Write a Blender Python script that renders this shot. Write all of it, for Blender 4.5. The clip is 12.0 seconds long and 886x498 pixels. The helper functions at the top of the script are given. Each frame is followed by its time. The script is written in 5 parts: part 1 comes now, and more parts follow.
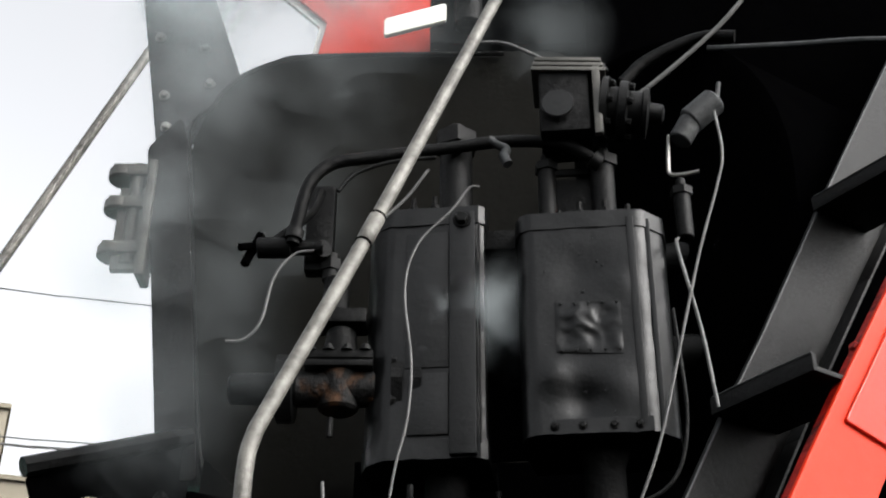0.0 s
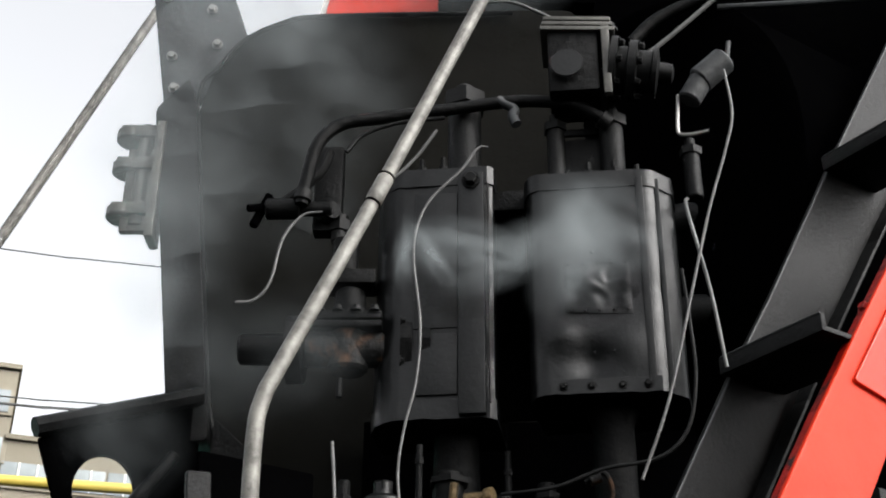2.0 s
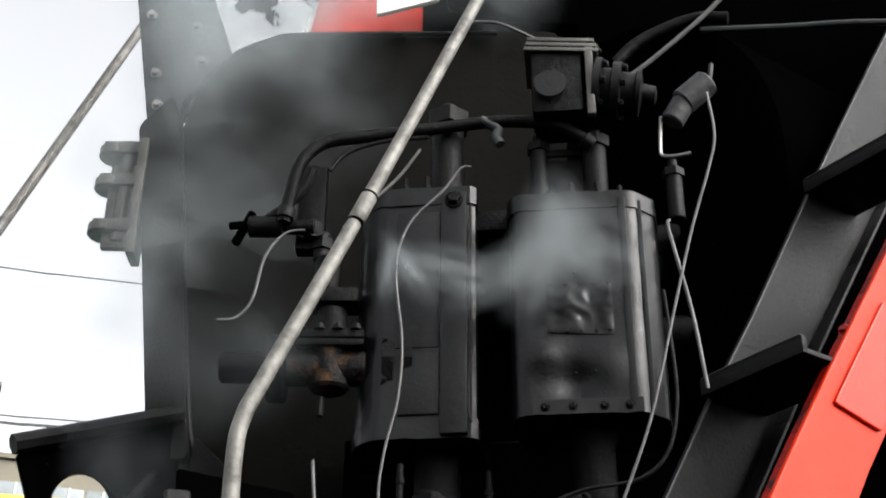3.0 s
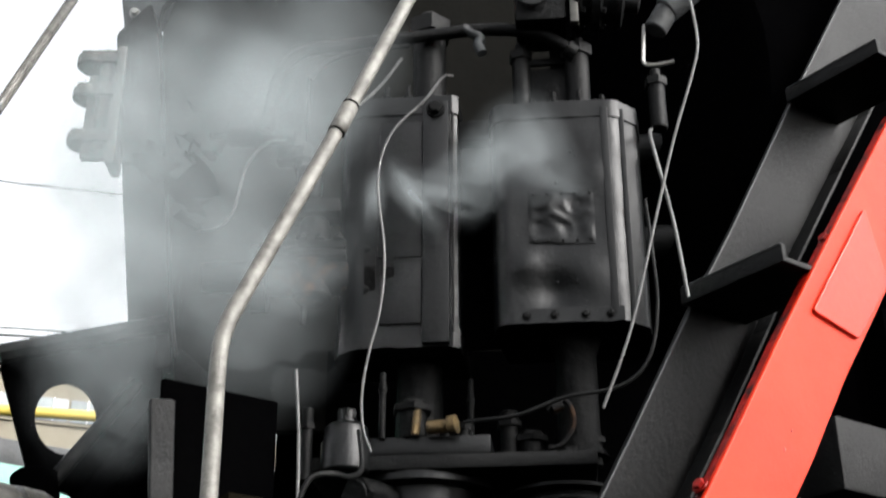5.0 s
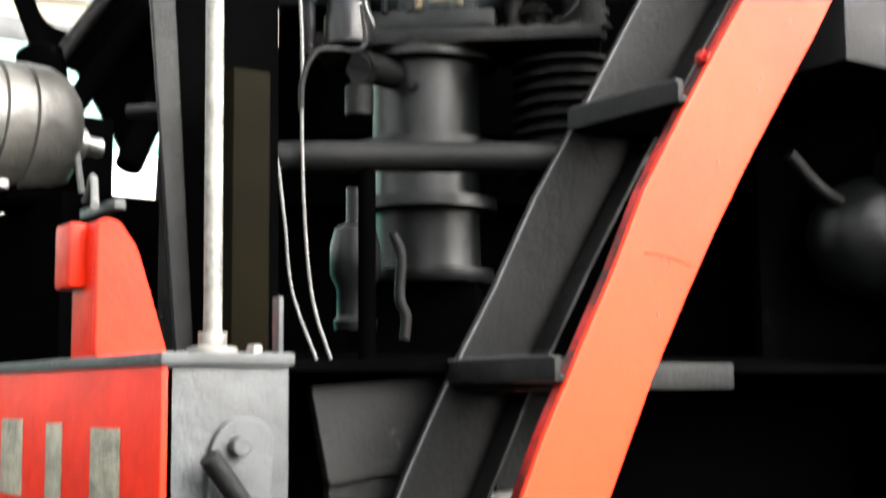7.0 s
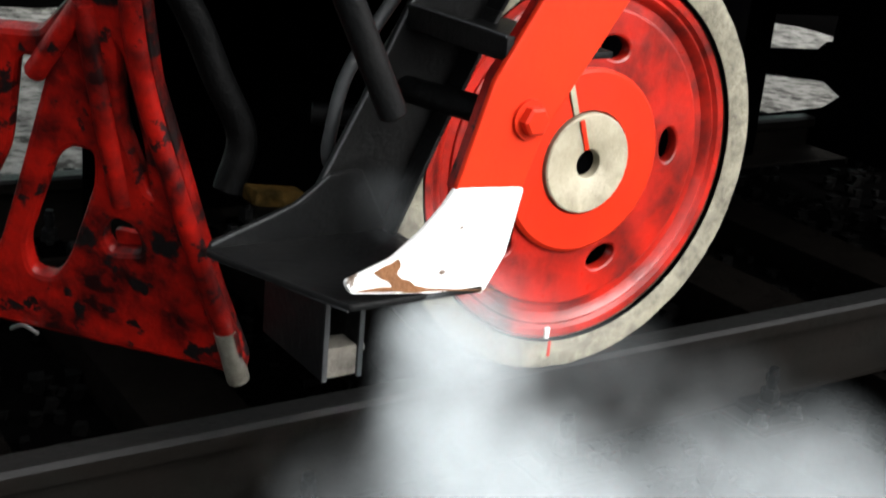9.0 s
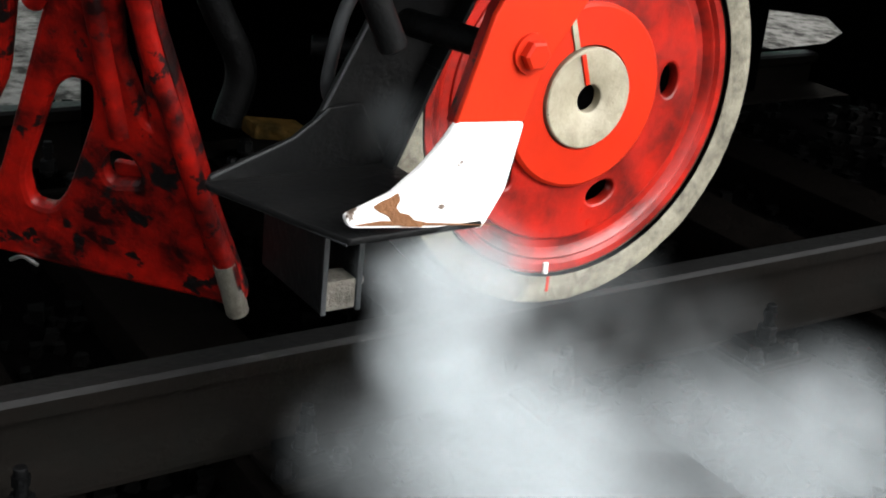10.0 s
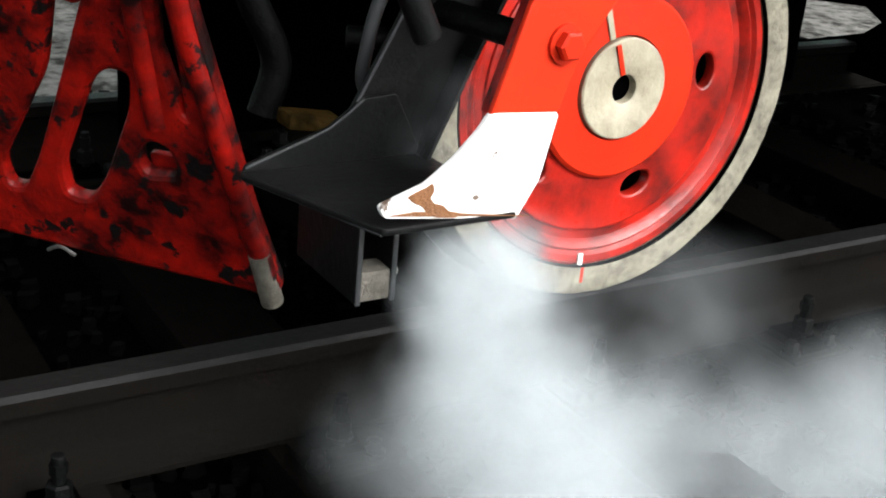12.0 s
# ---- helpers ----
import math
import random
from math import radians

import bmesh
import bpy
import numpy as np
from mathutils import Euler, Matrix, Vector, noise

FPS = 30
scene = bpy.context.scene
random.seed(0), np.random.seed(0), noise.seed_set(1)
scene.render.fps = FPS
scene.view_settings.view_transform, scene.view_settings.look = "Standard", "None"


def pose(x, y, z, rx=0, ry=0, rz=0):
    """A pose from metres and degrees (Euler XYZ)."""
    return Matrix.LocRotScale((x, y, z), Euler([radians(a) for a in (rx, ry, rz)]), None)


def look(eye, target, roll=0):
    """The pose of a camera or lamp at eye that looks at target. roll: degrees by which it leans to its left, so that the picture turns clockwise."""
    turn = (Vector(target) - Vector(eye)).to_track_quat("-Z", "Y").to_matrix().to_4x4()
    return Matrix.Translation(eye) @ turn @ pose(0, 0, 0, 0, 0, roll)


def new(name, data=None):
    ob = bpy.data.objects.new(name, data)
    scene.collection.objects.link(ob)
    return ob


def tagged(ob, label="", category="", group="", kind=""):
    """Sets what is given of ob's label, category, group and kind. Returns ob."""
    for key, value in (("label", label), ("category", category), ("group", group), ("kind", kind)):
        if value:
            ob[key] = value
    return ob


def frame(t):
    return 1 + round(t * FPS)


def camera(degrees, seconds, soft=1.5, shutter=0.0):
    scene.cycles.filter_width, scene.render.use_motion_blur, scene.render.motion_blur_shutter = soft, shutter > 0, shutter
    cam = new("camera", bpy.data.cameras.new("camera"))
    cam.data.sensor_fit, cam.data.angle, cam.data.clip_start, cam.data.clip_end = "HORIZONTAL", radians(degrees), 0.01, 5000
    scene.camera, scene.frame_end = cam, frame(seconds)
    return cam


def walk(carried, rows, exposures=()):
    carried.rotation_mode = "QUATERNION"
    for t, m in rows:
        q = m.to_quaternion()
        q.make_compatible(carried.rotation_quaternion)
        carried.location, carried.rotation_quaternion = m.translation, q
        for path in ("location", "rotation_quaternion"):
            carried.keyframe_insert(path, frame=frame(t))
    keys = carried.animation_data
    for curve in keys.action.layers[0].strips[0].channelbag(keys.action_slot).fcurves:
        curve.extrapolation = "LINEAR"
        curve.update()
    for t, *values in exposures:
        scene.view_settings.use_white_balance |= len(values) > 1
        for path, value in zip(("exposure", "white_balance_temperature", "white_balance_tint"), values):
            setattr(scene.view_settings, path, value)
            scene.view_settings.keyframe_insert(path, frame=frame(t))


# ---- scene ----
# The camera: held by hand at one spot, tilted down from the compressor to the pilot wheel.
EYE = (-1.649, -1.942, 1.123)
TURNS = [  # seconds, yaw, pitch, roll
    (0, -34.65, 30.11, -0.25),
    (0.5, -34.03, 28.82, -0.75),
    (1, -34.05, 28.35, -0.58),
    (1.5, -33.94, 28.22, -0.54),
    (2, -34.25, 28.36, -0.33),
    (2.5, -34.64, 29.09, -0.46),
    (3.5, -35.7, 29.1, -0.1),
    (4.5, -36.51, 28.59, 0.18),
    (5, -35.81, 25.22, 0.11),
    (5.5, -35.71, 22.86, 0.33),
    (6, -35.8, 19.58, 0.75),
    (6.5, -35.19, 14.38, 1.07),
    (7, -35.55, 6.41, 0.47),
    (7.5, -34.92, -1.99, -0.47),
    (7.7, -33.93, -4.83, -0.6),
    (8.2, -33.3, -11.6, -2.2),
    (8.7, -32.7, -17.2, -4.2),
    (9.3, -32.29, -21.04, -5.31),
    (9.5, -32.25, -21.97, -5.34),
    (10, -32.34, -22.27, -5.32),
    (10.5, -30.88, -23.02, -5.08),
    (11, -30.64, -22.51, -4.74),
    (11.5, -30.35, -22.77, -4.73),
    (12, -30.88, -22.81, -4.85),
]
EXPOSURES = [(0, -1.3, 6500, 10), (4.5, -1.1, 6500, 10), (5.5, -0.8, 6500, 10), (6.0, -0.5, 6600, 10), (6.5, 0.1, 6700, 10), (7.0, 0.4, 6700, 9), (7.7, 0.4, 6650, 9),
             (8.5, -0.6, 6550, 10), (9.3, -1.55, 6400, 10), (10.5, -1.5, 6400, 10), (12, -1.3, 6400, 10)]
cam = camera(38.0, 12.0, soft=1.9, shutter=0.4)
walk(cam, [(t, pose(*EYE, 90 + p, r, y)) for t, y, p, r in TURNS], EXPOSURES)

# ---- light: bright overcast sky, one very soft sun ----
world = bpy.data.worlds.new("overcast_sky")
scene.world = world
world.use_nodes = True
wn, wl = world.node_tree.nodes, world.node_tree.links
wn.clear()
sky = wn.new("ShaderNodeTexSky")
sky.sky_type, sky.sun_disc = "NISHITA", False
sky.sun_elevation, sky.sun_rotation = radians(36.7), radians(156.4)
sky.air_density, sky.dust_density = 1.0, 6.0
grey = wn.new("ShaderNodeHueSaturation")
grey.inputs["Saturation"].default_value = 0.12
grey.inputs["Value"].default_value = 7.0  # thick bright cloud
back = wn.new("ShaderNodeBackground")
back.inputs["Strength"].default_value = 0.15
wout = wn.new("ShaderNodeOutputWorld")
wl.new(sky.outputs[0], grey.inputs["Color"])
wl.new(grey.outputs[0], back.inputs[0])
wl.new(back.outputs[0], wout.inputs[0])
sun = new("sun", bpy.data.lights.new("sun", "SUN"))
sun.data.energy, sun.data.angle, sun.data.color = 1.5, radians(35), (1.0, 0.97, 0.92)
sun.matrix_world = look((3.5, -8, 6.5), (0, 0, 0))
scene.cycles.transparent_max_bounces = 48

# ---- materials ----
def nodes_of(name):
    m = bpy.data.materials.new(name)
    m.use_nodes = True
    return m, m.node_tree.nodes, m.node_tree.links, m.node_tree.nodes["Principled BSDF"]


def surface(name, base, dirt, rough=0.5, metal=0.0, grain=30.0, stain=4.0, amount=0.5, bump=0.15, spread=0.15,
            rust=None, rust_amount=0.0, spec=0.5):
    """A worn surface: base colour with dirt in large stains and fine grain, uneven gloss and relief; rust in chips."""
    m, n, l, b = nodes_of(name)
    tc = n.new("ShaderNodeTexCoord")
    info = n.new("ShaderNodeObjectInfo")
    shift = n.new("ShaderNodeVectorMath")
    shift.operation = "ADD"
    l.new(tc.outputs["Object"], shift.inputs[0])
    l.new(info.outputs["Random"], shift.inputs[1])

    def noise_tex(scale, detail, rough_=0.6):
        t = n.new("ShaderNodeTexNoise")
        t.inputs["Scale"].default_value = scale
        t.inputs["Detail"].default_value = detail
        t.inputs["Roughness"].default_value = rough_
        l.new(shift.outputs[0], t.inputs["Vector"])
        return t

    def ramp(src, a, c):
        r = n.new("ShaderNodeMapRange")
        r.inputs["From Min"].default_value, r.inputs["From Max"].default_value = a, c
        l.new(src, r.inputs["Value"])
        return r.outputs[0]

    big, fine = noise_tex(stain, 5), noise_tex(grain, 6, 0.7)
    mix = n.new("ShaderNodeMix")
    mix.data_type = "RGBA"
    mix.inputs["A"].default_value = (*base, 1)
    mix.inputs["B"].default_value = (*dirt, 1)
    mul = n.new("ShaderNodeMath")
    mul.operation = "MULTIPLY"
    mul.inputs[1].default_value = amount
    both = n.new("ShaderNodeMath")
    both.operation = "MULTIPLY_ADD"
    l.new(ramp(fine.outputs["Fac"], 0.3, 0.7), both.inputs[0])
    both.inputs[1].default_value = 0.45
    l.new(ramp(big.outputs["Fac"], 0.4, 0.75), both.inputs[2])
    l.new(both.outputs[0], mul.inputs[0])
    mul.use_clamp = True
    l.new(mul.outputs[0], mix.inputs["Factor"])
    colour = mix.outputs["Result"]
    if rust:
        chips = noise_tex(stain * 2.2, 8, 0.65)
        chip = ramp(chips.outputs["Fac"], 0.72 - rust_amount, 0.75 - rust_amount)
        mix2 = n.new("ShaderNodeMix")
        mix2.data_type = "RGBA"
        l.new(colour, mix2.inputs["A"])
        mix2.inputs["B"].default_value = (*rust, 1)
        l.new(chip, mix2.inputs["Factor"])
        colour = mix2.outputs["Result"]
    l.new(colour, b.inputs["Base Color"])
    rr = n.new("ShaderNodeMapRange")
    rr.inputs["To Min"].default_value, rr.inputs["To Max"].default_value = max(0.05, rough - spread), min(1, rough + spread)
    l.new(fine.outputs["Fac"], rr.inputs["Value"])
    l.new(rr.outputs[0], b.inputs["Roughness"])
    b.inputs["Metallic"].default_value = metal
    b.inputs["Specular IOR Level"].default_value = spec
    bp = n.new("ShaderNodeBump")
    bp.inputs["Strength"].default_value, bp.inputs["Distance"].default_value = bump, 0.01
    l.new(both.outputs[0], bp.inputs["Height"])
    l.new(bp.outputs[0], b.inputs["Normal"])
    return m


M = {}
M["black"] = surface("black_oily_paint", (0.0014, 0.0016, 0.0017), (0.0042, 0.0042, 0.0041), 0.42, spec=0.08, grain=45, stain=5, bump=0.5, spread=0.2)
M["jacket"] = surface("dented_black_sheet", (0.0018, 0.0021, 0.0023), (0.0052, 0.0057, 0.0058), 0.33, spec=0.24, grain=60, stain=7, bump=0.15, spread=0.12)
# Soot, and the deep shade behind and under the engine, in one near-black.
M["soot_shade"] = surface("soot_and_shade_black", (0.0004, 0.0004, 0.0005), (0.0009, 0.0009, 0.0009), 0.95, grain=30, bump=0.4, spec=0.0)
M["olive"] = surface("smoked_olive_sheet", (0.0030, 0.0028, 0.0019), (0.0010, 0.0011, 0.0011), 0.8, stain=3, bump=0.2, spec=0.06)
M["dull"] = surface("dull_black_plate", (0.0034, 0.0037, 0.0039), (0.0095, 0.0095, 0.0092), 0.42, spec=0.10, grain=80, stain=6, amount=0.7, bump=0.3, rust=(0.020, 0.019, 0.017), rust_amount=0.03)
M["red"] = surface("bright_red_enamel", (0.48, 0.022, 0.006), (0.26, 0.010, 0.003), 0.36, spec=0.2, grain=14, stain=3, amount=0.45, bump=0.08)
# Deeper red for the beam, its weaker light put into the colour.
M["beamred"] = surface("deep_red_beam_enamel", (0.50, 0.016, 0.004), (0.18, 0.006, 0.002), 0.42, spec=0.1, grain=18, stain=4, amount=0.6, bump=0.15, rust=(0.03, 0.012, 0.01), rust_amount=0.02)
M["tip"] = surface("worn_bare_tip", (0.13, 0.125, 0.10), (0.05, 0.045, 0.035), 0.5, grain=50, stain=20, amount=0.9, bump=0.4)
M["wheelred"] = surface("grimy_wheel_enamel", (0.40, 0.013, 0.006), (0.05, 0.004, 0.003), 0.32, spec=0.4, grain=18, stain=7, amount=0.95, bump=0.2)
# Red of the stringer, the stronger light on its face mixed in.
M["lit_red"] = surface("lit_red_enamel", (0.52, 0.027, 0.007), (0.36, 0.014, 0.004), 0.42, spec=0.12, grain=14, stain=3, amount=0.45, bump=0.08, rust=(0.16, 0.012, 0.008), rust_amount=0.02)
M["oldred"] = surface("grimy_red_enamel", (0.30, 0.006, 0.003), (0.008, 0.0015, 0.0015), 0.34, spec=0.3, grain=30, stain=7, amount=1.15, bump=0.35, rust=(0.005, 0.004, 0.004), rust_amount=0.15)
M["white"] = surface("chipped_white_paint", (0.78, 0.78, 0.76), (0.62, 0.61, 0.57), 0.45, grain=40, stain=9, amount=0.35, bump=0.25, rust=(0.10, 0.07, 0.05), rust_amount=0.08)
M["rust"] = surface("orange_rust", (0.20, 0.085, 0.028), (0.09, 0.036, 0.016), 0.85, grain=60, stain=14, bump=0.6)
M["tyre"] = surface("stained_white_tyre_paint", (0.24, 0.225, 0.165), (0.045, 0.038, 0.026), 0.55, grain=55, stain=16, amount=0.85, bump=0.4, rust=(0.035, 0.028, 0.02), rust_amount=0.06)
M["hub"] = surface("cream_hub_paint", (0.34, 0.31, 0.225), (0.13, 0.11, 0.07), 0.5, grain=40, stain=14, amount=0.6, bump=0.3, rust=(0.03, 0.022, 0.015), rust_amount=0.05)
M["grey"] = surface("weathered_grey_paint", (0.034, 0.037, 0.039), (0.012, 0.012, 0.012), 0.5, spec=0.25, grain=35, stain=6, amount=0.6, bump=0.3)
M["rail"] = surface("worn_steel_rail", (0.006, 0.006, 0.0059), (0.003, 0.003, 0.0029), 0.5, spec=0.12, metal=0.0, grain=50, stain=5, bump=0.2)
M["railside"] = surface("rusty_rail_web", (0.004, 0.0031, 0.0025), (0.002, 0.0026, 0.0022), 0.85, spec=0.04, grain=50, stain=6, bump=0.4)
M["pipe"] = surface("aluminium_painted_tube", (0.17, 0.165, 0.148), (0.045, 0.042, 0.036), 0.5, metal=0.2, grain=90, stain=26, amount=0.95, bump=0.25)
M["lamp"] = surface("dusty_silver_paint", (0.075, 0.073, 0.065), (0.02, 0.019, 0.016), 0.38, metal=0.3, grain=30, stain=9, amount=0.8, bump=0.3)
M["steel"] = surface("bare_steel", (0.25, 0.245, 0.235), (0.1, 0.095, 0.085), 0.35, metal=0.8, grain=40, stain=9, bump=0.15)
M["wire"] = surface("grey_wire", (0.10, 0.10, 0.098), (0.045, 0.045, 0.045), 0.5, metal=0.3, stain=20)
M["brass"] = surface("dirty_brass", (0.16, 0.11, 0.05), (0.03, 0.022, 0.012), 0.4, metal=0.7, grain=60, stain=25, amount=0.9, bump=0.4)
M["yellow"] = surface("mustard_brown_paint", (0.0026, 0.0019, 0.0005), (0.0009, 0.0009, 0.0005), 0.7, spec=0.02, stain=5, bump=0.1)
M["wood"] = surface("weathered_wood", (0.16, 0.15, 0.125), (0.04, 0.035, 0.028), 0.85, grain=50, stain=12, amount=0.8, bump=0.8)
# Sleepers, ballast and stones: the shade under the engine is in their colour.
M["sleeper"] = surface("tarred_shaded_timber", (0.0035, 0.003, 0.0026), (0.0014, 0.0013, 0.0012), 0.9, grain=40, stain=9, bump=0.8, spec=0.0)
M["ballast"] = surface("shaded_dark_ballast", (0.0014, 0.0013, 0.0013), (0.0005, 0.0005, 0.0005), 0.9, grain=70, stain=5, bump=1.0, spec=0.0)
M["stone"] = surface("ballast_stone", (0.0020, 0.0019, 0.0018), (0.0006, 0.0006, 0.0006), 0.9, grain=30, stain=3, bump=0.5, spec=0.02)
M["pale_ballast"] = surface("pale_daylit_ballast", (0.30, 0.29, 0.265), (0.03, 0.028, 0.024), 0.9, grain=24, stain=9, amount=1.1, bump=1.0, spec=0.1)
M["ochre"] = surface("ochre_brown_wood", (0.06, 0.035, 0.01), (0.012, 0.010, 0.004), 0.9, grain=60, stain=20, amount=0.9, bump=0.8, spec=0.0)
M["concrete"] = surface("beige_wall_panels", (0.18, 0.162, 0.122), (0.145, 0.132, 0.10), 0.85, grain=2, stain=0.3, bump=0.1)
M["pane"] = surface("grey_blue_window", (0.16, 0.19, 0.20), (0.30, 0.32, 0.32), 0.15, grain=1, stain=0.4, bump=0)
M["gas"] = surface("yellow_gas_pipe_paint", (0.46, 0.35, 0.06), (0.36, 0.27, 0.05), 0.5, stain=1, bump=0)
M["teal"] = surface("teal_carriage_paint", (0.03, 0.19, 0.145), (0.025, 0.15, 0.115), 0.4, grain=4, stain=1, bump=0.02)
M["cream"] = surface("cream_carriage_band", (0.75, 0.75, 0.70), (0.6, 0.6, 0.55), 0.4, grain=4, stain=1, bump=0.02)
M["orange"] = surface("orange_copper", (0.050, 0.022, 0.008), (0.002, 0.002, 0.002), 0.6, spec=0.15, stain=16, amount=2.2, bump=0.5)


def steam_material(density, white=0.48):
    """Steam: white, scattering, thickest at the middle of a puff and torn by noise towards its edge."""
    m, n, l, b = nodes_of("steam")
    n.remove(b)
    out = n["Material Output"]
    tc, info = n.new("ShaderNodeTexCoord"), n.new("ShaderNodeObjectInfo")
    flat = n.new("ShaderNodeVectorMath")
    flat.operation = "MULTIPLY"
    flat.inputs[1].default_value = (1, 1, 0)
    l.new(tc.outputs["Object"], flat.inputs[0])
    ln = n.new("ShaderNodeVectorMath")
    ln.operation = "LENGTH"
    l.new(flat.outputs[0], ln.inputs[0])
    fall = n.new("ShaderNodeMapRange")
    fall.interpolation_type = "SMOOTHSTEP"
    fall.inputs["From Min"].default_value, fall.inputs["From Max"].default_value = 0.0, 0.84
    fall.inputs["To Min"].default_value, fall.inputs["To Max"].default_value = 1.0, 0.0
    l.new(ln.outputs["Value"], fall.inputs["Value"])
    sh = n.new("ShaderNodeVectorMath")
    sh.operation = "MULTIPLY_ADD"
    l.new(info.outputs["Random"], sh.inputs[0])
    sh.inputs[1].default_value = (37, 11, 23)
    l.new(tc.outputs["Object"], sh.inputs[2])
    nz = n.new("ShaderNodeTexNoise")
    nz.inputs["Scale"].default_value, nz.inputs["Detail"].default_value = 1.25, 2.5
    nz.inputs["Distortion"].default_value = 0.2
    l.new(sh.outputs[0], nz.inputs["Vector"])
    nr = n.new("ShaderNodeMapRange")
    nr.inputs["From Min"].default_value, nr.inputs["From Max"].default_value = 0.26, 0.74
    l.new(nz.outputs["Fac"], nr.inputs["Value"])
    mul = n.new("ShaderNodeMath")
    mul.operation = "MULTIPLY"
    l.new(fall.outputs[0], mul.inputs[0])
    l.new(nr.outputs[0], mul.inputs[1])
    dens = n.new("ShaderNodeMath")
    dens.operation = "MULTIPLY"
    dens.inputs[1].default_value = density
    l.new(mul.outputs[0], dens.inputs[0])
    tr, df, tl = n.new("ShaderNodeBsdfTransparent"), n.new("ShaderNodeBsdfDiffuse"), n.new("ShaderNodeBsdfTranslucent")
    df.inputs["Color"].default_value = tl.inputs["Color"].default_value = (white, white * 1.1, white * 1.13, 1)
    aim = n.new("ShaderNodeCombineXYZ")  # steam scatters alike whatever way its skin faces
    aim.inputs["Y"].default_value, aim.inputs["Z"].default_value = -0.6, 0.8
    l.new(aim.outputs[0], df.inputs["Normal"])
    l.new(aim.outputs[0], tl.inputs["Normal"])
    half, mix = n.new("ShaderNodeMixShader"), n.new("ShaderNodeMixShader")
    l.new(df.outputs[0], half.inputs[1])
    l.new(tl.outputs[0], half.inputs[2])
    l.new(dens.outputs[0], mix.inputs[0])
    l.new(tr.outputs[0], mix.inputs[1])
    l.new(half.outputs[0], mix.inputs[2])
    l.new(mix.outputs[0], out.inputs["Surface"])
    return m


M["steam"] = steam_material(0.36, 0.56)
M["drifting_steam"] = steam_material(0.21, 0.86)
M["jet_steam"] = steam_material(0.36, 0.8)
M["thin_steam"] = steam_material(0.09, 0.62)
M["casing_steam"] = steam_material(0.15, 0.8)


# ---- builders ----
def thing(name, label, category, at=(0, 0, 0), group="", kind=""):
    ob = tagged(new(name), label, category, group, kind)
    ob.location = at
    ob.empty_display_size = 0.05
    return ob


def part(name, bm, mat, parent, label="", smooth=True):
    """Links a bmesh as one mesh object under a thing or part; the mesh is given in world places."""
    me = bpy.data.meshes.new(name)
    bmesh.ops.recalc_face_normals(bm, faces=bm.faces)
    bm.to_mesh(me)
    bm.free()
    me.materials.append(M[mat])
    ob = new(name, me)
    if parent:
        ob.parent = parent
        top = parent
        shift = Vector((0, 0, 0))
        while top:
            shift += top.location
            top = top.parent
        me.transform(Matrix.Translation(-shift))
    if smooth:
        for p in me.polygons:
            p.use_smooth = True
        me.set_sharp_from_angle(angle=radians(38))
    if label:
        tagged(ob, label)
    return ob


def join(*bms):
    out = bms[0]
    for b in bms[1:]:
        me = bpy.data.meshes.new("t")
        b.to_mesh(me)
        b.free()
        out.from_mesh(me)
        bpy.data.meshes.remove(me)
    return out


def box(c, s, bev=0.004, m=None):
    """A box of size s round c with softened edges; m turns it about c."""
    bm = bmesh.new()
    bmesh.ops.create_cube(bm, size=1)
    bmesh.ops.scale(bm, vec=s, verts=bm.verts)
    if bev:
        bmesh.ops.bevel(bm, geom=bm.edges[:], offset=min(bev, min(s) * 0.3), segments=2, affect="EDGES", profile=0.6)
    if m:
        bmesh.ops.transform(bm, matrix=m, verts=bm.verts)
    bmesh.ops.translate(bm, vec=c, verts=bm.verts)
    return bm


def lathe(prof, p0, way, seg=28, ring_shape=False):
    """Turns a profile of (radius, height) about the axis through p0 along way; a ring shape closes on itself."""
    bm = bmesh.new()
    q = Vector(way).to_track_quat("Z", "Y").to_matrix()
    rings = []
    for r, h in prof:
        ring = []
        for i in range(seg):
            a = 2 * math.pi * i / seg
            ring.append(bm.verts.new(Vector(p0) + q @ Vector((r * math.cos(a), r * math.sin(a), h))))
        rings.append(ring)
    for a, b in zip(rings, rings[1:] + ([rings[0]] if ring_shape else [])):
        for i in range(seg):
            bm.faces.new((a[i], a[(i + 1) % seg], b[(i + 1) % seg], b[i]))
    if not ring_shape:
        for ring in (rings[0], rings[-1]):
            bm.faces.new(ring)
    return bm


def rod(p0, p1, r, r1=None, seg=16, edge=0.15):
    p0, p1 = Vector(p0), Vector(p1)
    h = (p1 - p0).length
    r1 = r if r1 is None else r1
    e = min(r, r1) * edge
    return lathe([(r - e, 0), (r, e), (r1, h - e), (r1 - e, h)], p0, p1 - p0, seg)


